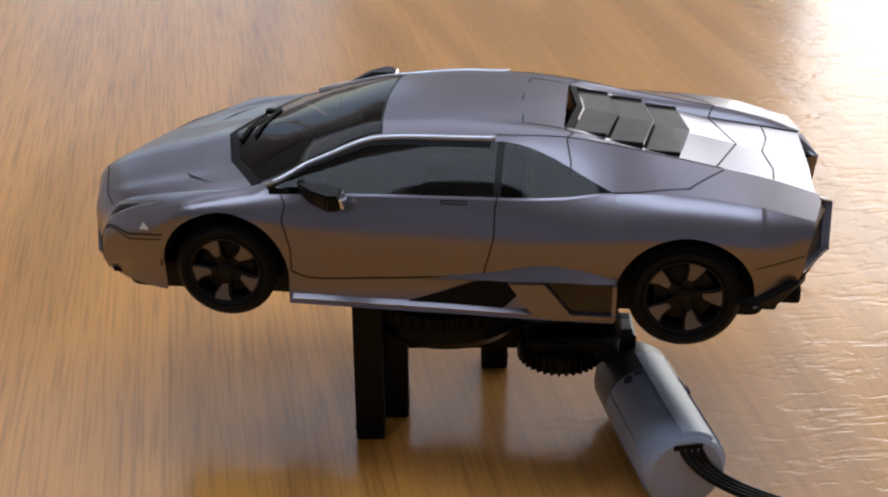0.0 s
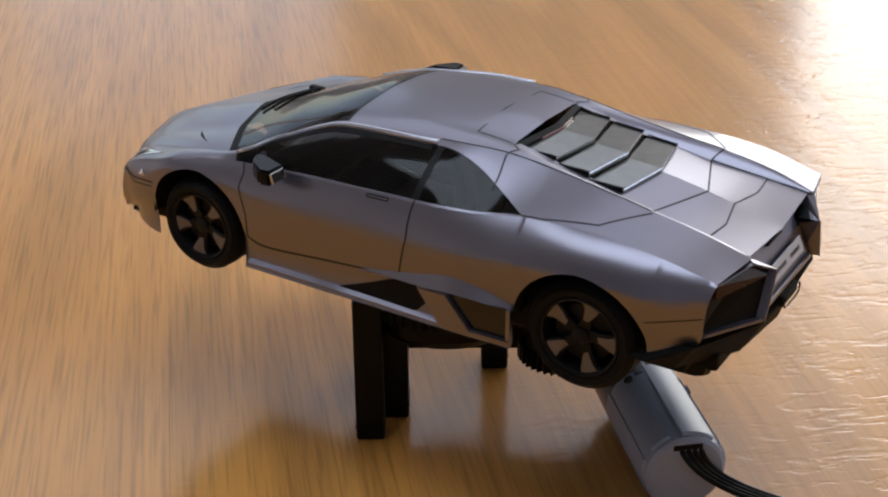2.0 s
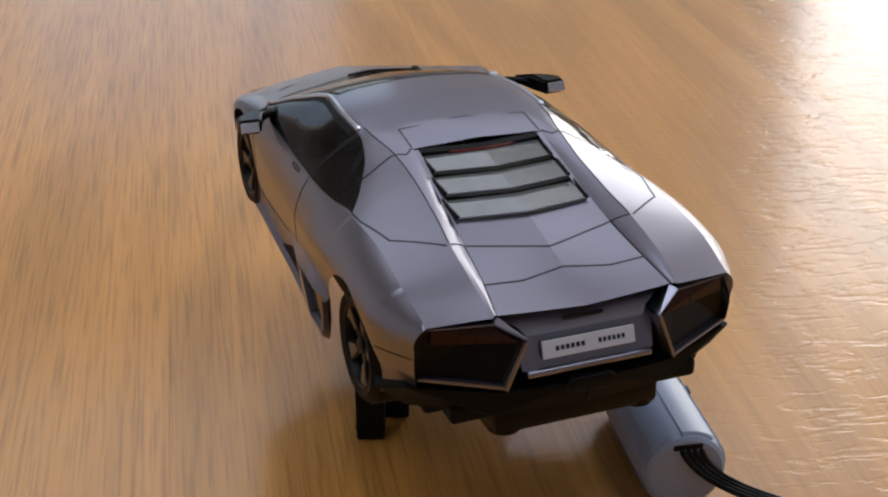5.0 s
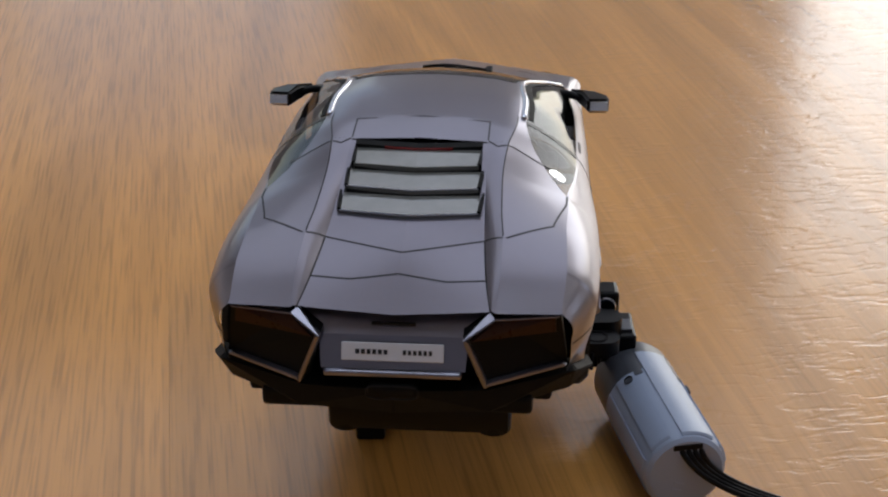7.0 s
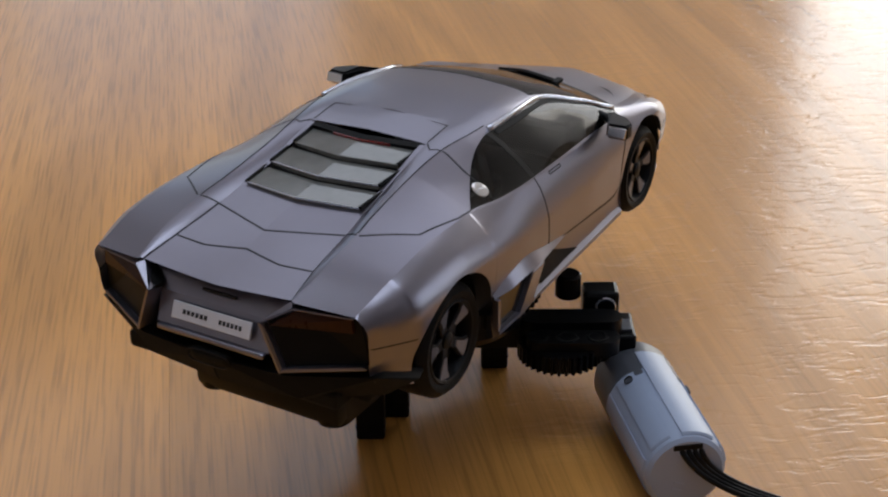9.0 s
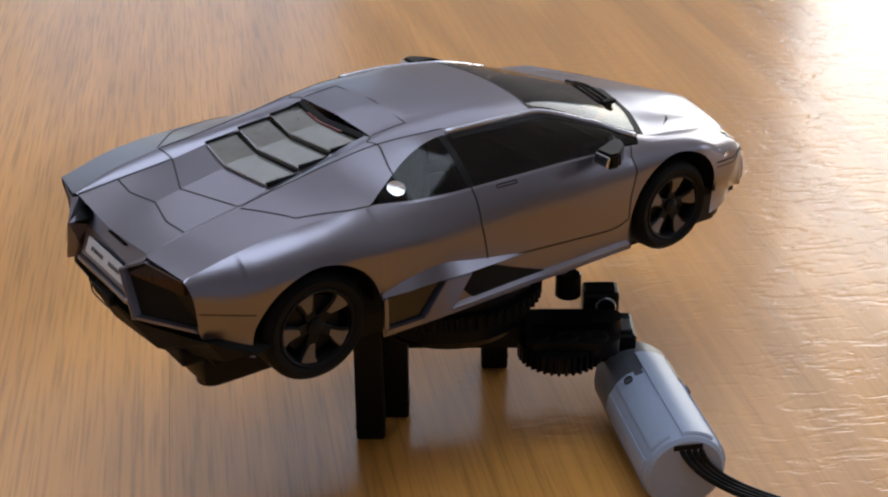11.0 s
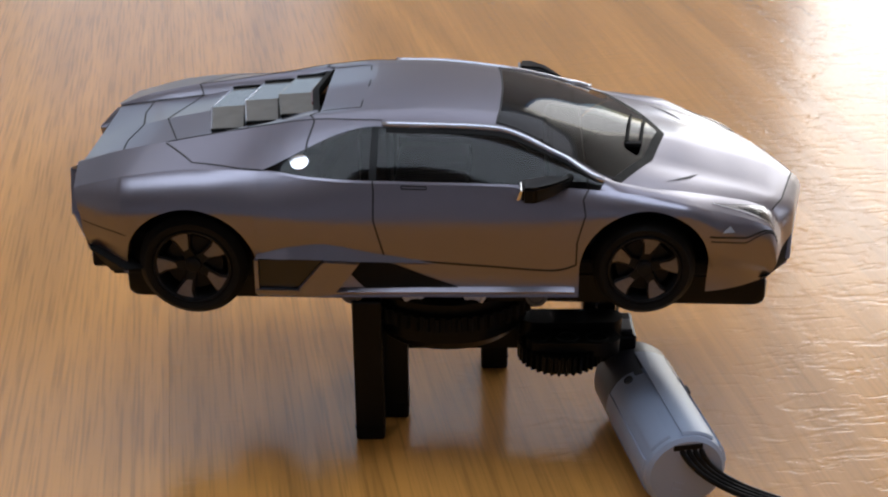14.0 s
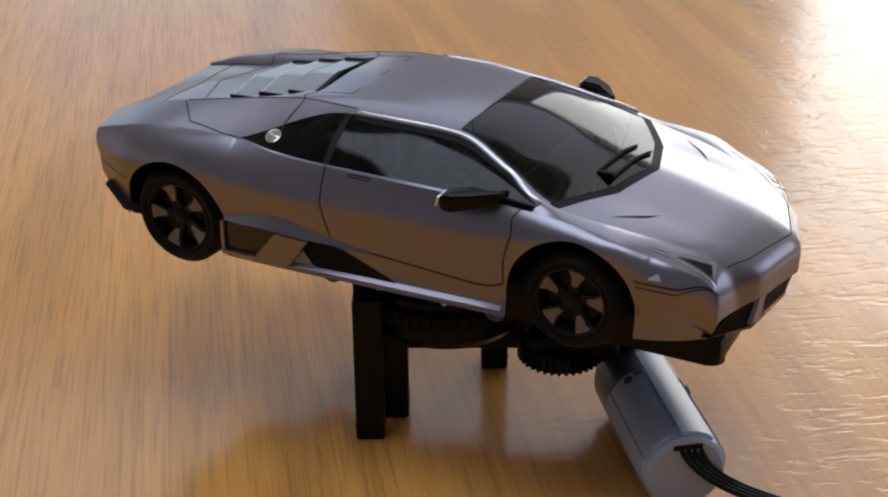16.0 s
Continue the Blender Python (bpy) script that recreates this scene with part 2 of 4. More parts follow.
wall("wall_north", 810, 3120, 3200, 3320, -750, 2000, (850, 2950, 40, 1860))
# opening and frame made up for the dim left fill
wall("wall_north_2", -2600, 810, 3200, 3320, -750, 2000, (-2060, -240, 160, 1280))
window_frame("added_window", -1150, 3260, True, 1816, 1116, 162)
wall("wall_south", -2600, 3120, -1880, -1760, -750, 2000, None, WALL_BLUE, "plain blue-grey painted room wall")
wall("wall_west", -2720, -2600, -1880, 3320, -750, 2000)
wall("wall_east", 3000, 3120, -1880, 3320, -750, 2000, (-210, 1410, 290, 1510), WALL_BROWN, "plain brown painted room wall")
window_frame("window_3", 3060, 600, False, 1616, 1216, 292)
window_frame("window_1", 1900, 3260, True, 2096, 1816, 42)


def ceiling():
    """A flat ceiling with a rooflight opening over the table and a second, added for fill."""
    bm = bmesh.new()
    for x0, x1, y0, y1 in ((-2720, -1310, -1880, 3320), (1110, 3120, -1880, 3320), (-1310, 1110, -1880, -510), (-1310, -1060, -510, 410), (960, 1110, -510, 410),
                           (-1310, 1110, 410, 990), (-1310, 1110, 2910, 3320)):
        box(bm, x0, x1, y0, y1, 1720, 1840)
    return tagged(part("ceiling", bm, CEIL), "plain white ceiling with a rooflight opening and an added fill opening", "ceiling", kind="structure")


def rooflight(name, x0, x1, y0, y1):
    bm = bmesh.new()
    for a, b, c, d in ((x0, x0 + 48, y0, y1), (x1 - 48, x1, y0, y1), (x0 + 48, x1 - 48, y0, y0 + 36), (x0 + 48, x1 - 48, y1 - 36, y1)):
        box(bm, a, b, c, d, 1640, 1720, 4)
    return tagged(part(name, bm, FRAME_W), "white painted rooflight frame", "window", kind="structure")


ceiling()
rooflight("window_2", -1058, 958, -508, 408)
# frame made up around the added overhead fill
rooflight("added_rooflight", -1308, 1108, 992, 2908)
bm = bmesh.new()
box(bm, -2720, 3120, -1880, 3320, -850, -750)
tagged(part("floor", bm, FLOOR), "brown carpeted floor", "floor", kind="structure")


# ---- the oak table ----
def oak_table():
    t = empty("table", "glossy oiled oak table top with long grain", "table")
    t.matrix_basis = Matrix.Translation(mm(-75, -27, 0)) @ pose(0, 0, 0, 0, 0, 10)
    for i, (x0, wide) in enumerate(((-600, 300), (-300, 300), (0, 450), (450, 450))):
        bm = bmesh.new()
        box(bm, 0, wide - 0.04, -600, 900, -28, 0, 0.04)
        ob = part("board", bm, OAK_CURLED if i >= 2 else OAK, t)
        ob.location = (x0 * U, 0, 0)
    for x in (-560, 860):
        for y in (-540, 840):
            bm = bmesh.new()
            box(bm, x - 35, x + 35, y - 35, y + 35, -750, -28, 3)
            part("leg", bm, OAK, t)
    return t


oak_table()


# ---- the model car: x forward, y to its left, z up from the wheel hubs, in mm ----
def glide(keys):
    """A smooth curve through keys (s, x, y, z), s falling, with no overshoot."""
    ks = sorted(keys)
    s = np.array([k[0] for k in ks], float)
    p = np.array([k[1:] for k in ks], float)
    h = np.diff(s)
    d = np.diff(p, axis=0) / h[:, None]
    g = np.zeros_like(p)
    for i in range(1, len(s) - 1):
        w1, w2 = 2 * h[i] + h[i - 1], h[i] + 2 * h[i - 1]
        for c in range(p.shape[1]):
            if d[i - 1, c] * d[i, c] > 0:
                g[i, c] = (w1 + w2) / (w1 / d[i - 1, c] + w2 / d[i, c])
    g[0], g[-1] = d[0], d[-1]

    def at(q):
        q = min(max(q, s[0]), s[-1])
        i = min(max(int(np.searchsorted(s, q)) - 1, 0), len(h) - 1)
        u = (q - s[i]) / h[i]
        return ((2 * u ** 3 - 3 * u ** 2 + 1) * p[i] + (u ** 3 - 2 * u ** 2 + u) * h[i] * g[i]
                + (3 * u ** 2 - 2 * u ** 3) * p[i + 1] + (u ** 3 - u ** 2) * h[i] * g[i + 1])
    return at


# lengthwise feature lines from the middle outwards and down
MIDDLE = glide([(95, 93.6, 0, 0.5), (92.5, 93.8, 0, 6), (90, 91, 0, 10.2), (80, 81, 0, 14.6), (70, 71, 0, 17.2), (60, 63, 0, 19.3), (50, 57, 0, 20.6), (30, 34, 0, 27.8),
                (13, 14.5, 0, 32.8), (-5, -5, 0, 34.2), (-20, -20, 0, 33.9), (-31, -31, 0, 32.6), (-45, -45, 0, 29.5), (-60, -60, 0, 26.2), (-74, -74, 0, 23.3), (-92, -92.5, 0, 18.2)])
INNER = glide([(95, 89.4, 17, 0.4), (92.5, 89.2, 17, 5.6), (90, 85.6, 17.2, 9.9), (80, 78.4, 17.8, 13.2), (70, 70.5, 18.3, 15.4), (60, 61.5, 18, 17.6), (50, 52.5, 16.5, 19.8), (30, 32.5, 15, 27.3),
               (13, 14, 13.5, 32.2), (-5, -5, 16, 33.6), (-20, -20, 16.3, 33.2), (-31, -31, 16.3, 32), (-45, -45, 16.6, 28.7), (-60, -60, 17, 25.3), (-70, -69, 17.5, 23.3), (-82, -82, 18.5, 21.2), (-92, -91.8, 19.8, 19.2)])
EDGE = glide([(95, 85.6, 24, -0.2), (92.5, 84.9, 24, 5), (90, 81.8, 24.2, 9.6), (80, 77, 25, 12.4), (70, 70, 27, 14.6), (60, 58.5, 30, 17.4), (50, 43.5, 32, 20.2), (30, 28, 27, 26.2), (13, 13, 21.8, 31),
              (-5, -5, 23.2, 32.3), (-20, -20, 22.8, 32.4), (-31, -31, 21.2, 31.8), (-45, -45, 20.4, 29.6), (-60, -60, 20.8, 27), (-70, -70, 21.5, 25.3), (-82, -82, 21.6, 22.8), (-92, -92.8, 21.0, 19.4)])
SHOULDER = glide([(95, 83.4, 30.5, -0.8), (92.5, 83, 30.9, 3.6), (90, 81.5, 31.2, 7.6), (80, 75.6, 33.2, 11.4), (70, 68, 34.6, 14), (60, 58, 36, 17.4), (50, 41, 35.8, 19.6), (30, 27, 36.8, 20.6), (13, 13, 37.6, 21.4),
                  (-5, -5, 38, 21.8), (-20, -20, 38, 22), (-31, -31, 37.4, 22.4), (-43, -43, 35.8, 23.6), (-50, -50, 35.6, 23.9), (-61, -61, 35.2, 23.7), (-75, -75, 35.4, 22.2), (-92, -90.4, 34.4, 18.4)])
FLANK = glide([(95, 82.8, 31, -2.6), (92.5, 82.2, 31.8, 0.6), (90, 80, 33, 4), (80, 74.5, 35.8, 7), (70, 67, 38, 11), (60, 57, 39.4, 15.2), (50, 41, 39.6, 14.6), (30, 27, 40.3, 13), (13, 13, 41, 12.5), (-5, -5, 41.4, 12.5),
               (-20, -20, 42, 13), (-31, -31, 42.6, 14), (-45, -45, 42.9, 15.5), (-61, -61, 42.9, 15.8), (-75, -75, 42.3, 14.6), (-84, -83, 39.9, 13.2), (-92, -89.0, 36.6, 12)])
WAIST = glide([(95, 82, 31.5, -4), (90, 79.5, 32.5, -2), (80, 74, 35.4, 1), (70, 66.5, 37.8, 4), (60, 57, 39.3, 8), (50, 41, 39.5, 5), (30, 27, 39.6, 0), (13, 13, 40.0, 1), (-5, -5, 40.4, 2.4),
               (-20, -20, 41.2, 4), (-31, -31, 42.0, 6), (-45, -45, 42.4, 7), (-61, -61, 42.4, 8), (-75, -75, 41.2, 6.5), (-92, -88.6, 36.4, 6)])
SILL = glide([(95, 80.5, 28.8, -6.6), (90, 78.5, 30.6, -6.6), (80, 73, 34.2, -6.5), (70, 66, 36.9, -6.4), (60, 57, 38.2, -6.5), (50, 41, 39.9, -6.9), (30, 27, 40.3, -7), (13, 13, 40.8, -7), (-5, -5, 41.3, -7),
              (-20, -20, 41.9, -7), (-31, -31, 42.2, -7), (-45, -45, 42.2, -7), (-61, -61, 42, -5), (-75, -75, 40.8, -3), (-92, -87, 36.8, 2.0)])
LINES = (MIDDLE, INNER, EDGE, SHOULDER, FLANK, WAIST, SILL)
BULGE = (0.15, 0.25, 0.9, 0.55, 0.15, -0.7)
HUBS = ((49.8, 16.0), (-61.3, 16.4))          # place along the car and radius of each arch


def skin(s, w):
    """The body's left surface: s runs along the car, w across its feature lines."""
    k = min(int(w), 5)
    f = w - k
    a, b = LINES[k](s), LINES[k + 1](s)
    p = a + (b - a) * f
    d = b - a
    n = np.array([0, -d[2], d[1]])
    n /= max(np.linalg.norm(n), 1e-9)
    if n[1] < 0 and k > 2 or n[2] < 0 and k < 3:
        n = -n
    fade = min(1.0, max(0.0, (s + 43) / 26)) if k == 2 else 1.0
    if k == 2 and s > 44:
        fade = max(0.25, 1 - (s - 44) / 10)
    if k == 0 and s < -20:
        fade = -0.5 * min(1.0, (-20 - s) / 14)
    if k == 3 and s < -43:
        fade = 1.0 + 1.2 * min(1.0, (-43 - s) / 14)
    return p + n * BULGE[k] * fade * 4 * f * (1 - f)


def normal(s, w, e=0.3):
    du = skin(s - e, w) - skin(s + e, w)
    dv = skin(s, min(w + 0.02, 6)) - skin(s, max(w - 0.02, 0))
    n = np.cross(dv, du)
    n /= max(np.linalg.norm(n), 1e-9)
    return n if n[1] * 0.3 + n[2] + (n[1] if w > 3 else 0) > 0 else -n


def span(a, b, n):
    return [a + (b - a) * i / n for i in range(n + 1)]


def strip(bm, ss, low, high, n, side, lift=0.0):
    """A panel of the skin between two curves low(s) and high(s) across it; side 1 is left, -1 right."""
    rows = []
    for s in ss:
        a, b = low(s), high(s)
        row = []
        for i in range(n + 1):
            w = a + (b - a) * i / n
            p = skin(s, w)
            if lift:
                p = p + normal(s, w) * lift
            row.append(bm.verts.new(mm(p[0], p[1] * side, p[2])))
        rows.append(row)
    for p, q in zip(rows, rows[1:]):
        for i in range(n):
            vs = (p[i], q[i], q[i + 1], p[i + 1])
            if len({tuple(round(c * 1e7) for c in v.co) for v in vs}) < 3:
                continue
            bm.faces.new(vs[::-1] if side > 0 else vs)
    return bm


def both(name, panels, mat, parent, label="", smooth=28):
    """A part that covers both halves; panels are (ss, low, high, n)."""
    bm = bmesh.new()
    for side in (1, -1):
        for ss, low, high, n in panels:
            strip(bm, ss, low, high, n, side)
    bmesh.ops.remove_doubles(bm, verts=bm.verts, dist=2e-6)
    bmesh.ops.dissolve_degenerate(bm, edges=bm.edges, dist=1e-6)
    ob = part(name, bm, mat, parent, label, smooth)
    return ob


def one(name, panels, mat, parent, side, label="", smooth=28, lift=0.0):
    bm = bmesh.new()
    for ss, low, high, n in panels:
        strip(bm, ss, low, high, n, side, lift)
    bmesh.ops.remove_doubles(bm, verts=bm.verts, dist=2e-6)
    bmesh.ops.dissolve_degenerate(bm, edges=bm.edges, dist=1e-6)
    return part(name, bm, mat, parent, label, smooth)


def flat(v):
    return lambda s: v


def seam(name, path, parent, side, width=0.42, mat=None, lift=0.07, closed=False):
    """A narrow gap drawn along the skin through (s, w) points."""
    bm = bmesh.new()
    pts = []
    path = list(path) + ([path[0]] if closed else [])
    for (s0, w0), (s1, w1) in zip(path, path[1:]):
        n = max(2, int(np.linalg.norm(skin(s1, w1) - skin(s0, w0)) / 1.2))
        pts += [(s0 + (s1 - s0) * i / n, w0 + (w1 - w0) * i / n) for i in range(n)]
    pts.append(path[-1])
    ps = [skin(s, w) + normal(s, w) * lift for s, w in pts]
    rows = []
    for i, (s, w) in enumerate(pts):
        d = ps[min(i + 1, len(ps) - 1)] - ps[max(i - 1, 0)]
        d /= max(np.linalg.norm(d), 1e-9)
        nn = normal(s, w)
        t = np.cross(nn, d) * width / 2
        rows.append([bm.verts.new(mm(q[0], q[1] * side, q[2])) for q in (ps[i] - t, ps[i] + t, ps[i] + t - nn * 0.3, ps[i] - t - nn * 0.3)])
    for p, q in zip(rows, rows[1:]):
        for k in range(4):
            bm.faces.new((p[k], q[k], q[(k + 1) % 4], p[(k + 1) % 4]))
    return part(name, bm, mat or SEAM, parent)


def at_x(line_w, x):
    """The station s at which the skin's line w stands at x."""
    lo, hi = -92.0, 95.0
    for _ in range(24):
        mid = (lo + hi) / 2
        if skin(mid, line_w)[0] < x:
            lo = mid
        else:
            hi = mid
    return (lo + hi) / 2


def bottom_w(s):
    """How far down the side goes at s: to the sill, or to the edge of a wheel arch."""
    for hx, r in HUBS:
        x = skin(s, 4.5)[0]
        if abs(x - hx) < r:
            z = math.sqrt(r * r - (x - hx) ** 2)
            lo, hi = 3.05, 6.0
            if skin(s, 6.0)[2] > z:
                return 6.0
            for _ in range(18):
                mid = (lo + hi) / 2
                if skin(s, mid)[2] > z:
                    lo = mid
                else:
                    hi = mid
            return lo
    return 6.0


def side_stations(a, b):
    """Stations from a down to b, closer together at the rims of the arches."""
    ss = set(span(a, b, int(abs(a - b) / 2.2) + 2))
    for hx, r in HUBS:
        for k in range(29):
            s = at_x(4.5, hx + r * math.cos(math.pi * k / 28) * 0.9999)
            if b <= s <= a:
                ss.add(s)
        for e in (-1.0004, 1.0004):
            s = at_x(4.5, hx + r * e)
            if b <= s <= a:
                ss.add(s)
    return sorted(ss, reverse=True)


def window_top(s):
    if s < -17:
        return 2 + min(0.12 + 0.85 * ((-17 - s) / 26.3) ** 1.6, 0.965)
    if s > 34:
        return 2.12 + 0.30 * (s - 34) / 13
    return 2.12


def on_top(x, y):
    """The height of the body's top over a point."""
    lo, hi = 0.0, 2.9
    s = 0.0
    for _ in range(14):
        w = (lo + hi) / 2
        s = at_x(w, x)
        if skin(s, w)[1] < abs(y):
            lo = w
        else:
            hi = w
    return skin(s, (lo + hi) / 2)[2]


def on_side(x, z):
    """How far out the body's side stands at a place along and height."""
    lo, hi = 3.0, 6.0
    for _ in range(14):
        w = (lo + hi) / 2
        if skin(at_x(4.5, x), w)[2] > z:
            lo = w
        else:
            hi = w
    return skin(at_x(4.5, x), (lo + hi) / 2)[1]


def ridge(name, parent, side, rows, mat=None):
    """A three-sided bar along the body through rows of cross-sections."""
    bm = bmesh.new()
    vs = [[bm.verts.new(mm(x, y * side, z)) for x, y, z in row] for row in rows]
    for p, q in zip(vs, vs[1:]):
        for i in range(len(p)):
            k = (i + 1) % len(p)
            bm.faces.new((p[i], q[i], q[k], p[k]))
    bm.faces.new(vs[0])
    bm.faces.new(vs[-1][::-1])
    bmesh.ops.recalc_face_normals(bm, faces=bm.faces)
    return part(name, bm, mat or PAINT, parent, "", 30)


def side_fin(parent, side):
    """A ledge over the side scoops, its top catching the light, a raked strut under it and a sill along the bottom."""
    top = glide([(0, -1, 0, 2.3), (1, -16, 0, 5.0), (2, -29, 0, 7.8), (3, -36, 0, 7.0), (4, -45, 0, 4.6)])
    low = glide([(0, -1, 0, 1.8), (1, -16, 0, 2.9), (2, -28.4, 0, 4.0), (3, -36, 0, 4.2), (4, -45, 0, 3.6)])
    rows = []
    for k in range(25):
        a, b = top(k / 6), low(k / 6)
        out = 2.3 * min(1, k / 9, (26 - k) / 6)
        rows.append(((a[0], on_side(a[0], a[2]) - 0.2, a[2]), (b[0], on_side(b[0], b[2]) + out, b[2]), (b[0], on_side(b[0], b[2]) - 0.3, b[2] - 0.9)))
    ridge("intake_fin", parent, side, rows)
    polygon_prism("intake_strut", [(-19.6, 43.0, 2.8), (-28.4, 44.2, 3.7), (-35.0, 44.2, -4.2), (-35.0, 43.6, -6.4), (-26.2, 43.0, -6.2)], 1.6, (0, -1, 0), PAINT, parent, side, "", 0.3)
    polygon_prism("scoop", [(-28.0, 42.9, 3.6), (-44.4, 42.9, 3.4), (-44.4, 42.9, -4.8), (-35.0, 42.9, -4.8)], 0.8, (0, -1, 0), GLOSS_BLACK, parent, side, "black air scoop before the rear wheel")
    ridge("scoop_edge", parent, side, [((x, 42.4, -4.2), (x, 44.2, -4.3), (x, 44.0, -5.4), (x, 42.4, -6.6)) for x in (-34.5, -45.2)])
    ridge("scoop_edge", parent, side, [((x, 42.3, z), (x, 43.8, z)) + ((x - 1.0, 43.8, z), (x - 1.0, 42.3, z)) for x, z in ((-44.4, 3.6), (-44.4, -5.4))])
    rows = []
    for x in span(32.8, -26, 14):
        y = on_side(x, -5.5) - 0.2
        rows.append(((x, y - 0.4, -4.3), (x, y + 1.3, -5.3), (x, y + 1.2, -5.8), (x, y - 0.2, -6.9)))
    ridge("sill_ledge", parent, side, rows)


def trim_tube(name, path, r, mat, parent, side, lift, label=""):
    bm = bmesh.new()
    pts = []
    for s, w in path:
        p = skin(s, w) + normal(s, w) * lift
        pts.append((p[0], p[1] * side, p[2]))
    tube(bm, pts, r, 8)
    return part(name, bm, mat, parent, label, 60)


GRID = [(s, w, skin(s, w)) for s in span(95, -92, 74) for w in span(0, 6, 60)]


def near(x, y, z):
    """The (s, w) on the skin next to a point."""
    p = np.array((x, y, z))
    s, w, _ = min(GRID, key=lambda g: float(np.sum((g[2] - p) ** 2)))
    ds, dw = 1.2, 0.05
    for _ in range(7):
        s, w = min(((s + a * ds, min(max(w + b * dw, 0), 6)) for a in (-1, 0, 1) for b in (-1, 0, 1)), key=lambda c: float(np.sum((skin(*c) - p) ** 2)))
        ds, dw = ds * 0.6, dw * 0.6
    return s, w


def patch(name, corners, mat, parent, side, lift, n=6, label=""):
    """A three-cornered piece of the skin, a little proud of it."""
    a, b, c = [near(*p) for p in corners]
    bm = bmesh.new()
    rows = []
    for i in range(n + 1):
        row = []
        for j in range(n + 1 - i):
            u, v = i / n, j / n
            s, w = (a[k] + (b[k] - a[k]) * u + (c[k] - a[k]) * v for k in (0, 1))
            p = skin(s, w) + normal(s, w) * lift
            row.append(bm.verts.new(mm(p[0], p[1] * side, p[2])))
        rows.append(row)
    for i in range(n):
        for j in range(n - i):
            bm.faces.new((rows[i][j], rows[i + 1][j], rows[i][j + 1]))
            if j < n - i - 1:
                bm.faces.new((rows[i + 1][j], rows[i + 1][j + 1], rows[i][j + 1]))
    bmesh.ops.recalc_face_normals(bm, faces=bm.faces)
    ob = part(name, bm, mat, parent, label, 40)
    ob.data.flip_normals() if ob.data.polygons[0].normal.z < 0 else None
    return ob


def wheel(parent, hx, side, y, r, width, turn):
    """A wheel on the car: a tyre with a rounded tread, and a rim of five split spokes; its axis lies along y."""
    w = new("wheel")
    w.empty_display_size = 0.005
    w.parent = parent
    w.matrix_basis = Matrix.Translation(mm(hx, y * side, 0)) @ pose(0, 0, 0, -90 * side, 0, 0) @ pose(0, 0, 0, 0, 0, turn)
    ri = r * 0.73
    bm = bmesh.new()
    turned(bm, [(ri - 0.6, -width + 1), (r - 1.2, -width), (r - 0.2, -width + 1.2), (r, -width * 0.5), (r - 0.2, -1.4), (r - 0.9, -0.5), (r - 1.6, 0.1), (r * 0.86, 0.45), (ri + 0.6, 0.35), (ri, -0.1), (ri - 0.3, -1.2), (ri - 0.6, -width + 1)], 56)
    part("tyre", bm, RUBBER, w, smooth=35)
    bm = bmesh.new()
    turned(bm, [(ri + 0.05, -0.2), (ri - 0.35, 0.25), (ri - 0.9, 0.0), (ri - 1.3, -1.2), (ri - 1.7, -width + 2.2), (0.0, -width + 2)], 48)
    rim = part("rim", bm, RIM, w, smooth=35)
    for k in range(5):
        bm = bmesh.new()
        a = k * 72
        prism(bm, [(1.6, -1.5), (ri * 0.45, -1.35), (ri * 0.72, -2.7), (ri - 0.75, -3.3), (ri - 0.75, 2.9), (ri * 0.72, 1.5), (ri * 0.45, 1.2), (1.6, 1.5)], 1.5, pose(0, 0, -2.2 * U, 0, 0, a))
        bmesh.ops.bevel(bm, geom=list(bm.edges), offset=0.22 * U, segments=1, affect="EDGES")
        for v in bm.verts:
            rr = math.hypot(v.co.x, v.co.y) / U
            v.co.z += U * (0.9 * (rr / ri) ** 2 - 0.7)
        spoke = part("spoke", bm, RIM, w)
        bm = bmesh.new()
        prism(bm, [(ri * 0.42, 0.5), (ri * 0.44, -0.8), (ri * 0.70, -2.1), (ri - 1.1, -2.7), (ri - 1.2, 1.6), (ri * 0.72, 0.8)], 0.28, pose(0, 0, -0.72 * U, 0, 0, a))
        for v in bm.verts:
            rr = math.hypot(v.co.x, v.co.y) / U
            v.co.z += U * (0.9 * (rr / ri) ** 2 - 0.7)
        part("spoke_face", bm, RIM_BRIGHT, spoke, "bare alloy spoke face")
    bm = bmesh.new()
    turned(bm, [(2.1, -1.6), (2.0, -0.9), (1.4, -0.55), (0, -0.5)], 20)
    part("hub_cap", bm, RIM, w, smooth=30)
    bm = bmesh.new()
    turned(bm, [(ri * 0.72, -3.4), (ri * 0.72, -2.9), (ri * 0.3, -2.7), (0, -2.7)], 36)
    part("brake_disc", bm, RIM, w, "dark metal brake disc", smooth=30)
    return w


def polygon_prism(name, pts, depth, direction, mat, parent, side=1, label="", bevel=0.0):
    """A flat-sided plate over corner points (mm, left side), thickened along direction."""
    bm = bmesh.new()
    d = Vector(direction) * depth
    lo = [bm.verts.new(mm(x, y * side, z)) for x, y, z in pts]
    hi = [bm.verts.new(mm(x + d.x, (y + d.y) * side, z + d.z)) for x, y, z in pts]
    n = len(pts)
    bm.faces.new(lo)
    bm.faces.new(hi[::-1])
    for i in range(n):
        bm.faces.new((lo[(i + 1) % n], lo[i], hi[i], hi[(i + 1) % n]))
    bmesh.ops.recalc_face_normals(bm, faces=bm.faces)
    if bevel:
        bmesh.ops.bevel(bm, geom=list(bm.edges), offset=bevel * U, segments=2, affect="EDGES")
    return part(name, bm, mat, parent, label)


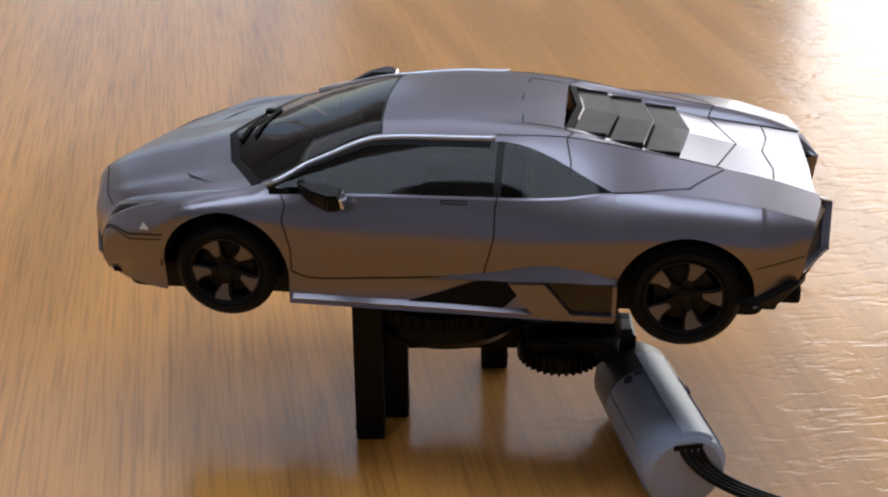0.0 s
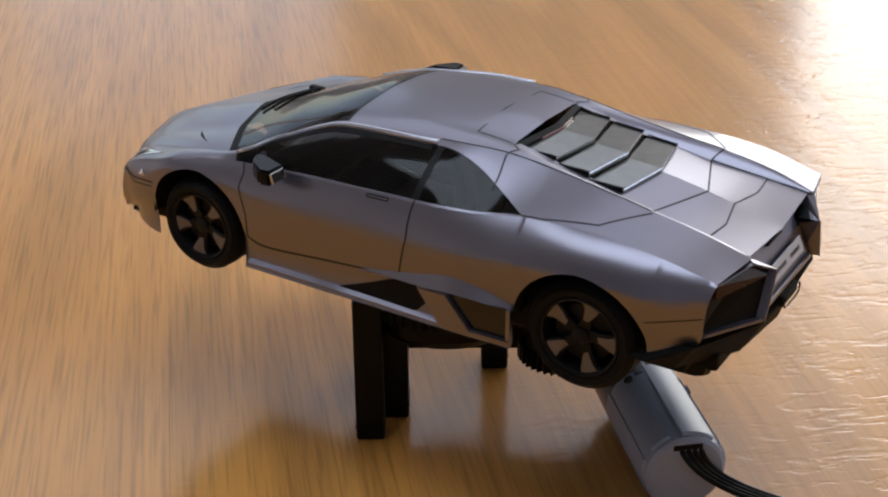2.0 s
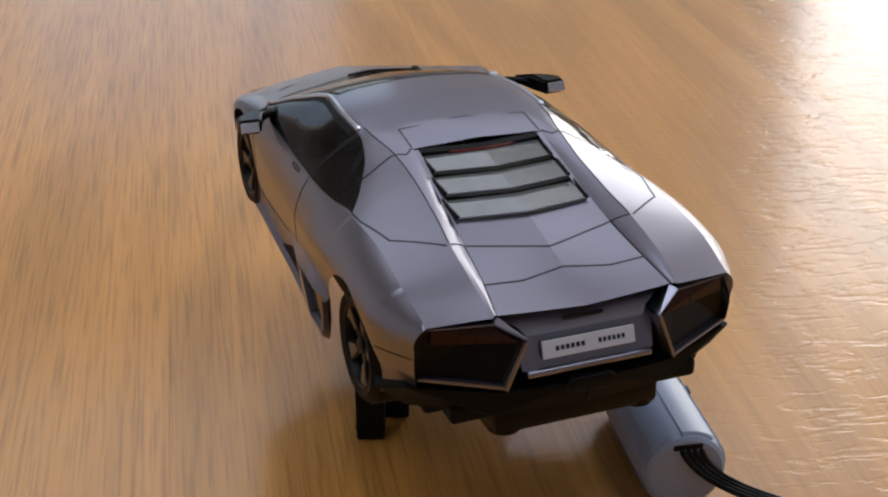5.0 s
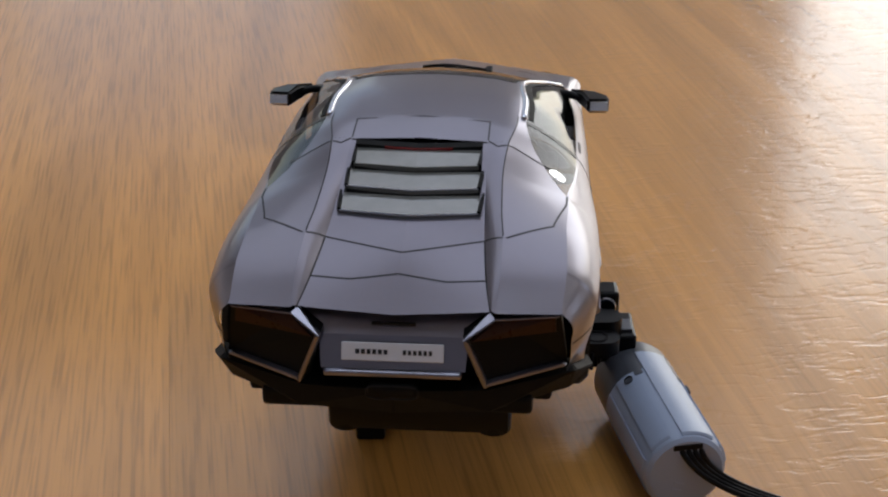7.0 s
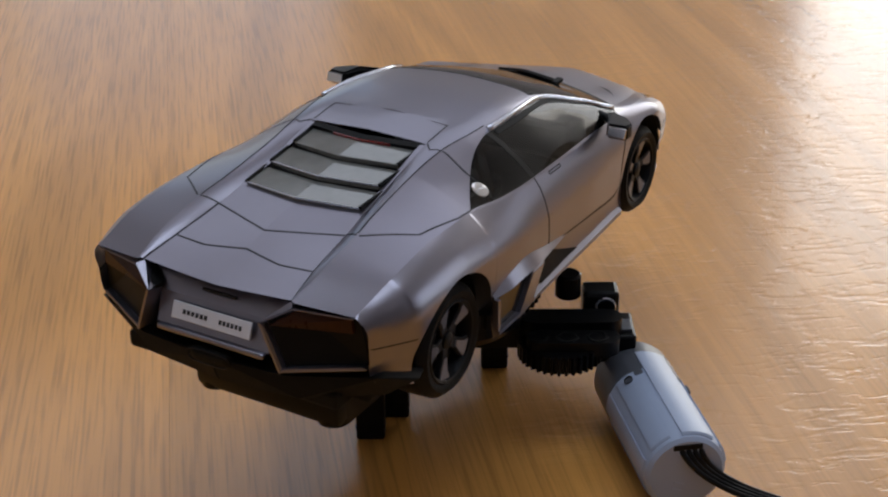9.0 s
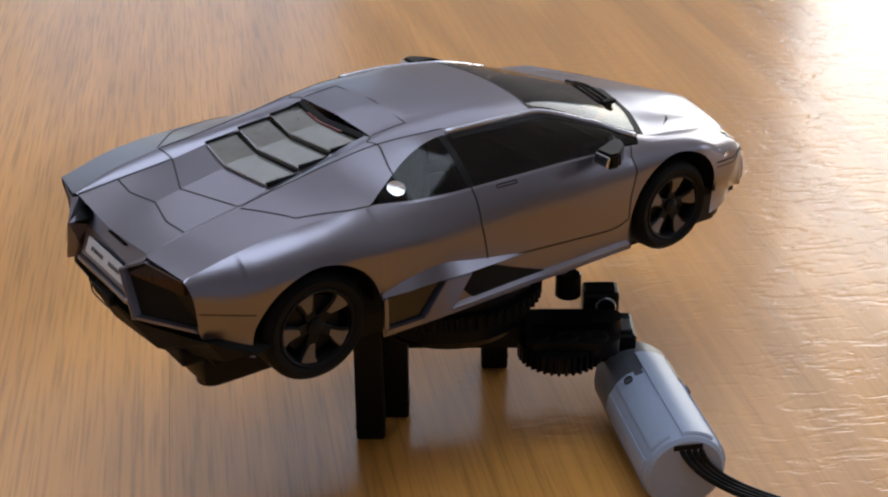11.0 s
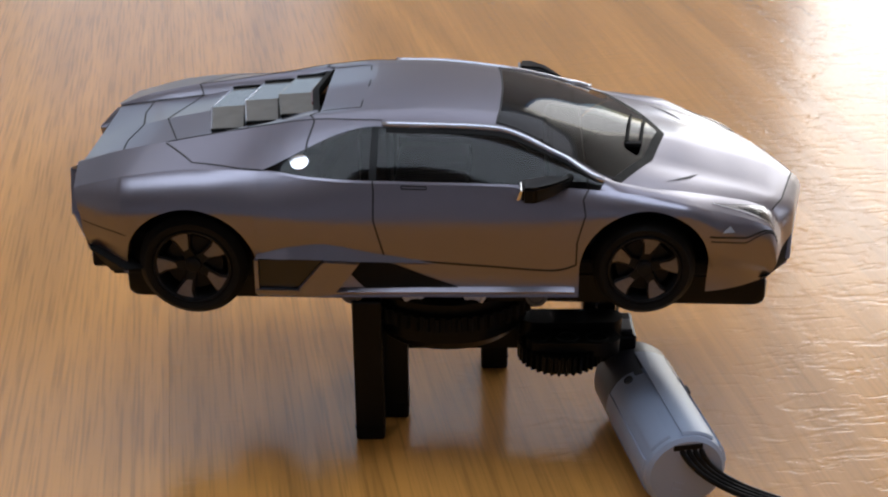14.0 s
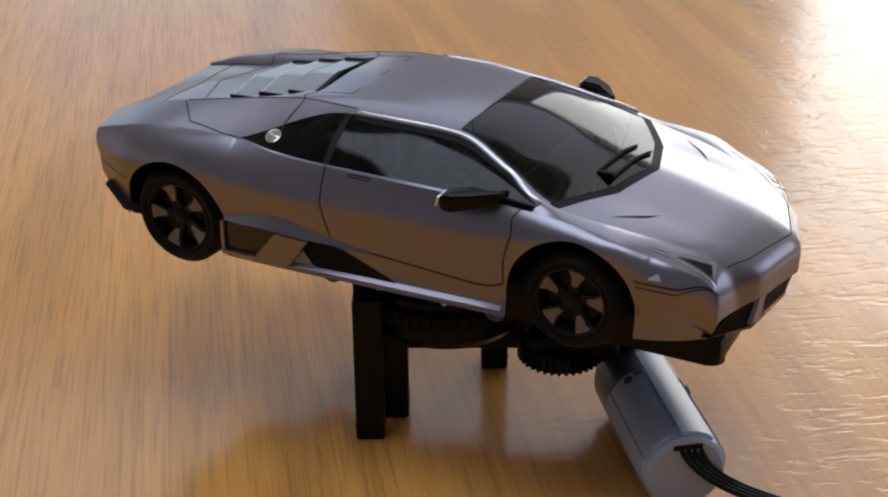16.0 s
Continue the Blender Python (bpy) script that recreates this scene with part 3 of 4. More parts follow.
def model_car():
    car = empty("model_car", "grey metallic scale model sports car, dark tinted windows, on a turntable", "model car")
    # painted panels
    hood_s = span(90, 50, 26)
    both("hood", [(hood_s, flat(0), flat(2.0), 10)], PAINT, car)
    nose_s = span(95, 90, 9)
    both("nose", [(nose_s, flat(0), flat(3.0), 12)], PAINT, car)
    both("cowl", [(span(50, 47.4, 3), flat(0), flat(2.0), 10)], MATT, car, "black cowl strip under the windscreen")
    both("windscreen", [(span(47.4, 13, 22), flat(0), flat(1.93), 10)], GLASS_DARK, car, "dark tinted windscreen", 60)
    both("roof", [(span(47.4, 13, 22), flat(1.93), flat(2.0), 2), (span(13, -31, 24), flat(0), flat(2.0), 12)], PAINT, car)
    both("engine_cover", [(span(-31, -59, 14), flat(0.93), flat(1.0), 2), (span(-59, -92, 20), flat(0), flat(1.0), 8)], PAINT, car, "", 2.2)
    for side in (1, -1):
        one("deck_rail", [(span(-31, -92, 34), flat(1.0), flat(2.0), 4)], PAINT, car, side)
        one("fender", [(span(90, 47, 26), flat(2.0), flat(3.0), 8), (side_stations(95, at_x(4.5, 33.0)), flat(3), bottom_w, 22)], PAINT, car, side)
        one("door", [(span(at_x(4.5, 33.0), -14.5, 26), flat(3), flat(5.0), 14)], PAINT, car, side)
        one("side_skirt", [(span(at_x(4.5, 33.0), -14.5, 26), flat(5.0), flat(6.0), 4)], PAINT, car, side)
        one("rear_quarter", [(side_stations(-14.5, -92), flat(3), bottom_w, 22), (span(-43.5, -92, 26), flat(2.0), flat(3.0), 8)], PAINT, car, side)
        one("window_frame", [(span(47, -43.5, 44), flat(2.0), window_top, 4), (span(47, -43.5, 44), flat(2.965), flat(3.0), 1)], PAINT, car, side)
        one("side_window", [(span(46.9, -15.6, 30), window_top, flat(2.965), 8)], GLASS_DARK, car, side, "dark tinted side window", 60)
        one("window_pillar", [(span(-15.6, -17.4, 2), window_top, flat(2.965), 8)], BLACK, car, side, "black window pillar", 60, 0.1)
        one("quarter_window", [(span(-17.4, -43.4, 16), window_top, flat(2.965), 8)], GLASS_DARK, car, side, "dark tinted rear quarter window", 60)
        # bright edge over the door glass
        trim_tube("window_trim", [(s, window_top(s) - 0.045) for s in span(46.5, -15, 28)], 0.8, SILVER, car, side, 0.0, "bright trim over the door window")
        seam("window_seal", [(s, window_top(s) + 0.06) for s in span(46, -14, 14)], car, side, 1.5, MATT, 0.12)
        # panel gaps
        sd = at_x(4.5, 33.0)
        seam("door_gap", [(43.5, 2.98), (41.5, 3.35), (sd + 3, 3.9), (sd, 4.5), (sd, 5.0)], car, side)
        seam("door_gap", [(-16.5, 2.97), (-16.2, 3.2), (-16.2, 3.9), (-13.6, 5.0)], car, side)
        seam("door_gap", [(sd, 5.0), (-13.6, 5.0)], car, side, 0.5)
        seam("quarter_gap", [(-43.5, 2.97), near(-48.9, 34.8, 23.2), near(-61.0, 32.0, 23.2), (-69.5, 2.05)], car, side)
        seam("quarter_gap", [(-32, 2.05), (-33.2, 2.4), (-33.4, 2.62)], car, side)
        seam("cover_gap", [(-69.5, 2.0), (-68.8, 1.0), (-74, 0.0)], car, side)
        seam("cover_gap", [(-68.8, 1.02), (-82, 1.02), (-92, 1.02)], car, side)
        seam("cover_gap", [(-82, 1.0), (-82.5, 0.55), (-80.5, 0.0)], car, side)
        seam("roof_gap", [(-20, 0.0), (-21.0, 1.0), (-30.5, 1.0)], car, side, 0.35)
        seam("roof_gap", [(-31, 1.05), (-33.5, 1.5), (-32, 2.05)], car, side, 0.4)
        seam("rail_gap", [(-15, 2.0), (-31, 2.0), (-69, 2.0)], car, side, 0.3)
        seam("windscreen_seal", [(13, 0.0), (13, 1.95)], car, side, 0.5)
        seam("windscreen_seal", [(13, 1.93), (30, 1.93), (48.8, 1.93)], car, side, 0.8, MATT)
        seam("hood_gap", [(90, 0.0), (90, 1.0), (90, 1.9)], car, side, 0.35)
        # shadow of the raised bonnet vent, drawn as a matt black triangle
        patch("hood_vent_shade", ((54.5, 27.5, 19.2), (64, 18.4, 17.1), (61.5, 22.2, 17.6)), MATT, car, side, 0.1, 5, "black patch for the shadow of the slanted bonnet vent")
        seam("bumper_seam", [near(-88.6, 36.8, 11.2), near(-83, 39.8, 9.8), near(-77, 41.6, 8.6)], car, side, 0.3)
        seam("handle", [(-3.5, 3.05), (-3.5, 3.12), (-9.5, 3.12), (-9.5, 3.05)], car, side, 0.35, closed=True)
        # headlamp
        la, lb, ld = (66, 32.6, 15.6), (80.4, 24.4, 11.2), (82, 30.2, 7.6)
        patch("headlamp", (la, lb, ld), LAMP, car, side, 0.12, 7, "clear headlamp lens")
        patch("lamp_insert", ((72, 30.5, 13.4), (79.5, 26.5, 11), (80.8, 29.6, 8.8)), GLASS_DARK, car, side, 0.3, 5, "darker inner lens")
        seam("lamp_gap", [near(*la), near(*lb), near(*ld)], car, side, 0.5)
        seam("lamp_edge", [near(*ld), near(*la)], car, side, 0.3, SILVER, 0.15)
        seam("bumper_gap", [near(64.8, 37.6, 9.2), near(74, 35.6, 7.8), near(82.4, 30.4, 5.6)], car, side, 0.5)
        seam("bumper_gap", [near(65.2, 37.6, 7.9), near(74, 35.6, 6.5), near(82.4, 30.4, 4.4)], car, side, 0.35)
        patch("side_marker", ((67.6, 37.0, 9.9), (70.8, 36.2, 9.5), (69.6, 36.0, 11.0)), CHROME, car, side, 0.2, 3, "small bright triangular marker")
        # side intake: a bright fin over a dark scoop, with a blade
        side_fin(car, side)
        one("scoop", [(span(4, -26, 14), lambda s: 5.1 + 0.6 * max(0, (s + 12) / 16), lambda s: 5.86 - 0.75 * max(0, (-18 - s) / 8), 3)], MATT, car, side, "black air scoop in the side skirt", 40, 0.18)
        # mirror
        bm = bmesh.new()
        prism(bm, [(19, 40.8), (25, 39), (30.5, 35.6), (31.5, 36.8), (27, 43.0), (22.5, 46.6), (19.4, 46.4)], 4.0, pose(0, 0, 20.8 * U))
        for v in bm.verts:
            if v.co.y < 0.039:
                v.co.z = (22.6 + (v.co.z / U - 23.1) * 0.5) * U
            v.co.y *= side
        bmesh.ops.recalc_face_normals(bm, faces=bm.faces)
        bmesh.ops.bevel(bm, geom=list(bm.edges), offset=0.6 * U, segments=2, affect="EDGES")
        mir = part("mirror", bm, BLACK, car, "black door mirror", 40)
        bm = bmesh.new()
        tilt = Matrix.Translation(mm(18.9, 43.8 * side, 22.9)) @ pose(0, 0, 0, 0, 17, 0)
        box(bm, -0.4, 0.3, -2.5, 2.5, -1.35, 1.35, 0.2, tilt)
        part("mirror_glass", bm, CHROME, mir, "bright mirror glass")
        bm = bmesh.new()
        tube(bm, [(25, 40.5 * side, 22.6), (29, 36.6 * side, 22.4), (31, 33.4 * side, 22.2)], 1.15, 8)
        part("mirror_arm", bm, BLACK, mir, smooth=50)
        # arches and wheels
        for hx, r in HUBS:
            bm = bmesh.new()
            rows = []
            for k in range(25):
                c, d = (r + 0.5) * math.cos(math.pi * k / 24), (r + 0.5) * math.sin(math.pi * k / 24)
                rows.append([bm.verts.new(mm(hx + c * f, y * side, d * f)) for y, f in ((37.4, 1), (18, 1), (18, 0.05))])
            for p, q in zip(rows, rows[1:]):
                for i in range(2):
                    bm.faces.new((p[i], q[i], q[i + 1], p[i + 1]))
            part("wheel_well", bm, MATT, car)
        wheel(car, 49.8, side, 38.6, 12.7, 10, 12)
        wheel(car, -61.3, side, 40.6, 13.6, 13, 40)
    # louvres over the engine: smoked slats stepping down, each with a black gap and a bright lip
    for i, (xa, za) in enumerate(((-32.5, 30.9), (-41.5, 29.1), (-50.5, 27.1))):
        w = 15.2 + 0.5 * i
        bm = bmesh.new()
        pts = [(-w, xa - 0.5, za - 0.3), (0, xa - 3.0, za + 0.2), (w, xa - 0.5, za - 0.3), (w - 0.6, xa - 8.8, za - 0.9), (0, xa - 11.6, za - 0.5), (-w + 0.6, xa - 8.8, za - 0.9)]
        top = [bm.verts.new(mm(x, y, z)) for y, x, z in pts]
        bot = [bm.verts.new(mm(x, y, z - 1.1)) for y, x, z in pts]
        for a in ((0, 1, 4, 5), (1, 2, 3, 4)):
            bm.faces.new([top[k] for k in a])
            bm.faces.new([bot[k] for k in a][::-1])
        for k in range(6):
            bm.faces.new((top[k], bot[k], bot[(k + 1) % 6], top[(k + 1) % 6]))
        bmesh.ops.recalc_face_normals(bm, faces=bm.faces)
        lou = part("louvre", bm, SMOKE, car, "smoked louvre slat over the engine")
        bm = bmesh.new()
        tube(bm, [(xa - 8.8, -w + 0.6, za - 1.0), (xa - 11.6, 0, za - 0.6), (xa - 8.8, w - 0.6, za - 1.0)], 0.22, 6)
        part("louvre_lip", bm, SILVER if i else SMOKE, lou)
        bm = bmesh.new()
        for a, b in ((-1, 0), (0, 1)):
            ys = (-w + 0.6, 0, w - 0.6)
            xs = (xa - 8.5, xa - 11.2, xa - 8.5)
            j = a + 1
            vs = [bm.verts.new(mm(xs[j], ys[j], za - 1.3)), bm.verts.new(mm(xs[j + 1], ys[j + 1], za - 1.0)), bm.verts.new(mm(xs[j + 1] - 1.2, ys[j + 1], za - 3.6)), bm.verts.new(mm(xs[j] - 1.2, ys[j], za - 3.6))]
            bm.faces.new(vs)
        part("louvre_gap", bm, MATT, lou)
        for q in (-1, 1):
            bm = bmesh.new()
            tube(bm, [(xa + 0.2, (w + 0.1) * q, za - 0.1), (xa - 8.8, (w - 0.5) * q, za - 0.8)], 0.5, 6)
            part("louvre_side", bm, MATT, lou)
    bm = bmesh.new()
    box(bm, -60.5, -31.5, -16.8, 16.8, 20, 22.4, 0.4)
    part("engine_bay", bm, MATT, car, "black engine bay under the louvres")
    slot, light = [], []
    for y in span(-16.2, 16.2, 12):
        x = -31.2 - 2.4 * (1 - abs(y) / 16.2)
        z = on_top(x, y) + 0.06
        slot.append(((x, y, z), (x - 1.7, y, z - 0.5), (x - 1.7, y, z - 2.2), (x, y, z - 2.2)))
        if abs(y) < 9:
            light.append(((x - 1.6, y, z - 0.55), (x - 2.0, y, z - 0.7), (x - 2.0, y, z - 1.7), (x - 1.6, y, z - 1.8)))
    gap = ridge("light_bar", car, 1, slot, MATT)
    tagged(ridge("brake_light", gap, 1, light, RED), "dark red brake light")
    # tail: lamp boxes, plate panel, black diffuser
    for side in (1, -1):
        ring = [(-90.4, 34.3, 18.0), (-93.3, 20.8, 18.2), (-97.0, 14.6, 15.0), (-96.6, 19.0, 4.0), (-88.7, 36.0, 5.4)]
        cx = np.mean(np.array(ring), axis=0)
        inner = [tuple(np.array(p) * 0.88 + cx * 0.12) for p in ring]
        lamp = polygon_prism("tail_lamp", [(x + 1.6, y, z) for x, y, z in ring], 4.0, (1, 0, 0), LENS, car, side, "dark tail lamp box with an amber strip")
        polygon_prism("amber_strip", [(inner[0][0] + 0.9, inner[0][1], inner[0][2]), (inner[1][0] + 0.7, inner[1][1], inner[1][2]), (inner[2][0] + 0.9, inner[2][1] + 0.6, inner[2][2] - 0.4), (inner[0][0] + 0.9, inner[0][1] + 0.3, inner[0][2] - 3.2)], 1.2, (1, 0, 0), AMBER, lamp, side, "amber lens strip")
        for i, j, w in ((2, 3, 0.10), (3, 4, 0.10)):
            quad = [ring[i], ring[j]] + [tuple(np.array(ring[k]) * (1 - w) + cx * w) for k in (j, i)]
            polygon_prism("lamp_trim", [(x - 0.1, y, z) for x, y, z in quad], 2.4, (1, 0, 0), PAINT, lamp, side, "painted lamp surround", 0.18)
        for i, j in ((0, 1), (1, 2)):
            quad = [ring[i], ring[j]] + [tuple(np.array(ring[k]) * 0.95 + cx * 0.05) for k in (j, i)]
            polygon_prism("lamp_hood", [(x, y, z) for x, y, z in quad], 2.4, (1, 0, 0), PAINT, lamp, side, "", 0.1)
        polygon_prism("tail_fin", [(-91.5, 19.8, 19.0), (-93.3, 20.9, 18.4), (-97.0, 14.6, 15.1), (-92.5, 15.2, 13.5)], 1.2, (1, 0, -0.3), PAINT, car, side)
        polygon_prism("pod_side", [(-97.0, 14.7, 15.0), (-96.7, 19.0, 4.0), (-92.5, 17.4, 4.4), (-92.2, 15.0, 13.4)], 0.6, (0, 1, 0), PAINT, car, side)
        polygon_prism("rear_bumper", [(-77.5, 42.0, -0.6), (-87.6, 38.0, 3.6), (-95.5, 19.2, 2.6), (-96.0, 0, 2.2), (-93.5, 0, -5.0), (-91.5, 20, -4.6), (-83, 37.0, -3.4)], 5.0, (1, -0.3, 0), MATT, car, side, "black rear bumper and diffuser", 0.3)
    polygon_prism("tail_panel", [(-88.0, -20.0, 17.6), (-88.4, 0, 17.0), (-88.0, 20.0, 17.6), (-92.2, 15.0, 13.2), (-92.2, -15.0, 13.2)], 1.5, (1, 0, 0), PAINT, car)
    polygon_prism("plate_recess", [(-91.8, -15.6, 13.4), (-91.8, 15.6, 13.4), (-94.6, 15.0, 6.4), (-94.6, -15.0, 6.4)], 2.0, (1, 0, 0), PAINT, car)
    bm = bmesh.new()
    box(bm, -96.0, -94.4, -14.4, 14.4, 5.2, 6.6, 0.5)
    part("tail_lip", bm, PAINT, car, "bright lip under the plate")
    m = Matrix.Translation(mm(-94.2, 0, 10.4)) @ pose(0, 0, 0, 0, 21.8, 0)
    bm = bmesh.new()
    box(bm, -0.3, 0.3, -10.6, 10.6, -1.9, 1.9, 0.15)
    plate = part("number_plate", bm, PLATE, car, "white plate with dark writing")
    plate.matrix_basis = m
    for y0, y1 in ((-8.2, -1.8), (1.0, 8.0)):
        bm = bmesh.new()
        for k in range(6):
            a = y0 + (y1 - y0) * k / 6
            box(bm, -0.36, -0.26, a, a + (y1 - y0) / 6 - 0.35, -0.5, 0.5)
        part("writing_bar", bm, SEAM, plate)
    bm = bmesh.new()
    box(bm, -96.4, -94.0, -5.4, 5.4, 0.4, 3.6, 1.2)
    tip = part("exhaust_tip", bm, MATT, car, "flat black exhaust tip")
    bm = bmesh.new()
    ring = [(-96.5, 5.4 * math.copysign(abs(math.cos(a)) ** 0.5, math.cos(a)), 2.0 + 1.6 * math.copysign(abs(math.sin(a)) ** 0.5, math.sin(a))) for a in [2 * math.pi * k / 32 for k in range(33)]]
    tube(bm, ring, 0.22, 6)
    part("exhaust_rim", bm, RIM, tip, "dull metal exhaust rim")
    bm = bmesh.new()
    box(bm, -91.2, -90.4, -4.6, 4.6, 15.0, 15.5, 0.15)
    part("badge_bar", bm, SEAM, car)
    # front fascia: black intakes over a painted lip, two struts
    for side in (1, -1):
        polygon_prism("front_intake", [(92.9, 0, 0.7), (88.9, 17, 0.6), (85.2, 24.2, 0.0), (81.2, 30.2, -5.8), (88.5, 19, -6.2), (90.6, 0, -6.6)], 4.0, (-1, 0, 0), MATT, car, side, "black front air intake")
        polygon_prism("front_lip", [(91.4, 0, -5.4), (88.6, 19.0, -5.2), (80.4, 29.8, -6.0), (79.5, 29.6, -7.0), (88.0, 19.0, -7.0), (90.8, 0, -7.2)], 3.0, (-1, 0, 0), PAINT, car, side, "", 0.25)
        polygon_prism("intake_strut", [(89.9, 14.0, 1.4), (89.2, 17.5, 1.4), (88.6, 20.5, -5.4), (89.6, 16.5, -5.4)], 2.5, (-1, 0, 0), PAINT, car, side, "", 0.2)
    # cabin: dash, seats and floor behind the dark glass
    bm = bmesh.new()
    box(bm, -90, 78, -29, 29, -6.5, -2, 1)
    box(bm, -84, 28, -33, 33, -6.5, 6, 1)
    part("underbody", bm, MATT, car, "black underbody")
    for side in (1, -1):
        bm = bmesh.new()
        box(bm, -14, 6, 10 * side - 8, 10 * side + 8, 5, 11, 2)
        box(bm, -22, -14, 10 * side - 8, 10 * side + 8, 6, 27, 2.5)
        part("seat", bm, BLACK, car, "black bucket seat", 40)
        bm = bmesh.new()
        tube(bm, [(-29, 33.0 * side, 18), (-28.4, 31.6 * side, 23), (-26, 28.6 * side, 26.8), (-22, 25 * side, 29.4), (-20, 14 * side, 31), (-20, 0, 31.4)], 1.6, 10)
        part("roll_hoop", bm, GLOSS_BLACK, car, "glossy black hoop behind the seat", 60)
    bm = bmesh.new()
    box(bm, 26, 36, -28, 28, 8, 19, 2)
    part("dashboard", bm, BLACK, car)
    # wiper, and the round cap in the right quarter window
    bm = bmesh.new()
    for pts in (((48.6, 6.5), (47.4, -3), (46.2, -12)), ((52.2, 7.0), (50.6, -5), (49.6, -12.5))):
        fine = [(p[0] + (q[0] - p[0]) * k / 4, p[1] + (q[1] - p[1]) * k / 4) for p, q in zip(pts, pts[1:]) for k in range(5)]
        tube(bm, [(x, y, on_top(x, y) + 0.55) for x, y in fine], 0.42, 6)
    z = on_top(48, -12.4)
    box(bm, 45.6, 50.0, -13.6, -11.6, z + 0.1, z + 1.3, 0.3)
    part("wiper", bm, MATT, car, "black windscreen wiper")
    bm = bmesh.new()
    p, n = skin(-34.6, 2.74), normal(-34.6, 2.74)
    face = Vector((n[0], -n[1], n[2])).to_track_quat("Z", "Y").to_matrix().to_4x4()
    turned(bm, [(2.2, -0.4), (2.2, 0.04), (1.9, 0.08), (0, 0.10)], 28, Matrix.Translation(mm(p[0], -p[1], p[2])) @ face)
    box(bm, -1.9, 1.9, -0.25, 0.25, 0.03, 0.20, 0.05, Matrix.Translation(mm(p[0], -p[1], p[2])) @ face)
    part("round_cap", bm, CHROME, car, "round chrome cap behind the side window", 30)
    return car


CAR = model_car()


# ---- turning platform under the car ----
def gear_outline(teeth, r, depth):
    out = []
    for k in range(teeth):
        a = 2 * math.pi * k / teeth
        p = 2 * math.pi / teeth
        for f, rr in ((0.0, r - depth), (0.18, r - depth), (0.32, r), (0.62, r), (0.78, r - depth)):
            out.append((rr * math.cos(a + p * f), rr * math.sin(a + p * f)))
    return out


def beam(bm, x0, x1, y, z0, z1, w=7.8):
    """A construction beam with round ends, along x."""
    r = w / 2
    pts = [(x1 - r + r * math.cos(a), y + r * math.sin(a)) for a in [math.pi * (-0.5 + k / 10) for k in range(11)]]
    pts += [(x0 + r + r * math.cos(a), y + r * math.sin(a)) for a in [math.pi * (0.5 + k / 10) for k in range(11)]]
    prism(bm, pts, z1 - z0, Matrix.Translation(mm(0, 0, z0)))
    return bm


def platform():
    p = empty("turning_platform", "black plastic construction beams on a toothed turntable", "turntable")
    bm = bmesh.new()
    prism(bm, gear_outline(56, 26.0, 1.0), 4.0, Matrix.Translation(mm(0, 0, 36.2)))
    ring = part("gear_ring", bm, MATT, p, "black toothed turntable ring")
    bm = bmesh.new()
    turned(bm, [(0, 43.8), (22, 43.8), (23.5, 43), (23.5, 39), (0, 39)], 48)
    part("turntable_top", bm, BLACK, p, smooth=30)
    for y in (-16.4, 16.4):
        bm = bmesh.new()
        beam(bm, -83, 83, y, 43.2, 51.0)
        ob = part("beam", bm, BLACK, p, smooth=40)
        for x in (-8, 8, 24, -24):
            bm = bmesh.new()
            s = 1 if y > 0 else -1
            turned(bm, [(0, 0.6), (1.7, 0.7), (1.9, 1.0), (2.7, 1.0), (2.9, 0.7), (2.9, -1.0), (0, -1.0)], 20, Matrix.Translation(mm(x, y + 3.9 * s, 44.8)) @ pose(0, 0, 0, -90 * s, 0, 0))
            part("pin_rim", bm, GREY_D if abs(x) != 8 else PLATE, ob)
    for x in (-79, 79):
        bm = bmesh.new()
        box(bm, x - 4, x + 4, -20.2, 20.2, 43.3, 50.9, 1.6)
        part("cross_beam", bm, BLACK, p, smooth=40)
    bm = bmesh.new()
    box(bm, -40, 40, -12, 12, 51.6, 54, 0.6)
    part("spacer", bm, MATT, p, "black block between beams and car")
    return p


PLATFORM = platform()


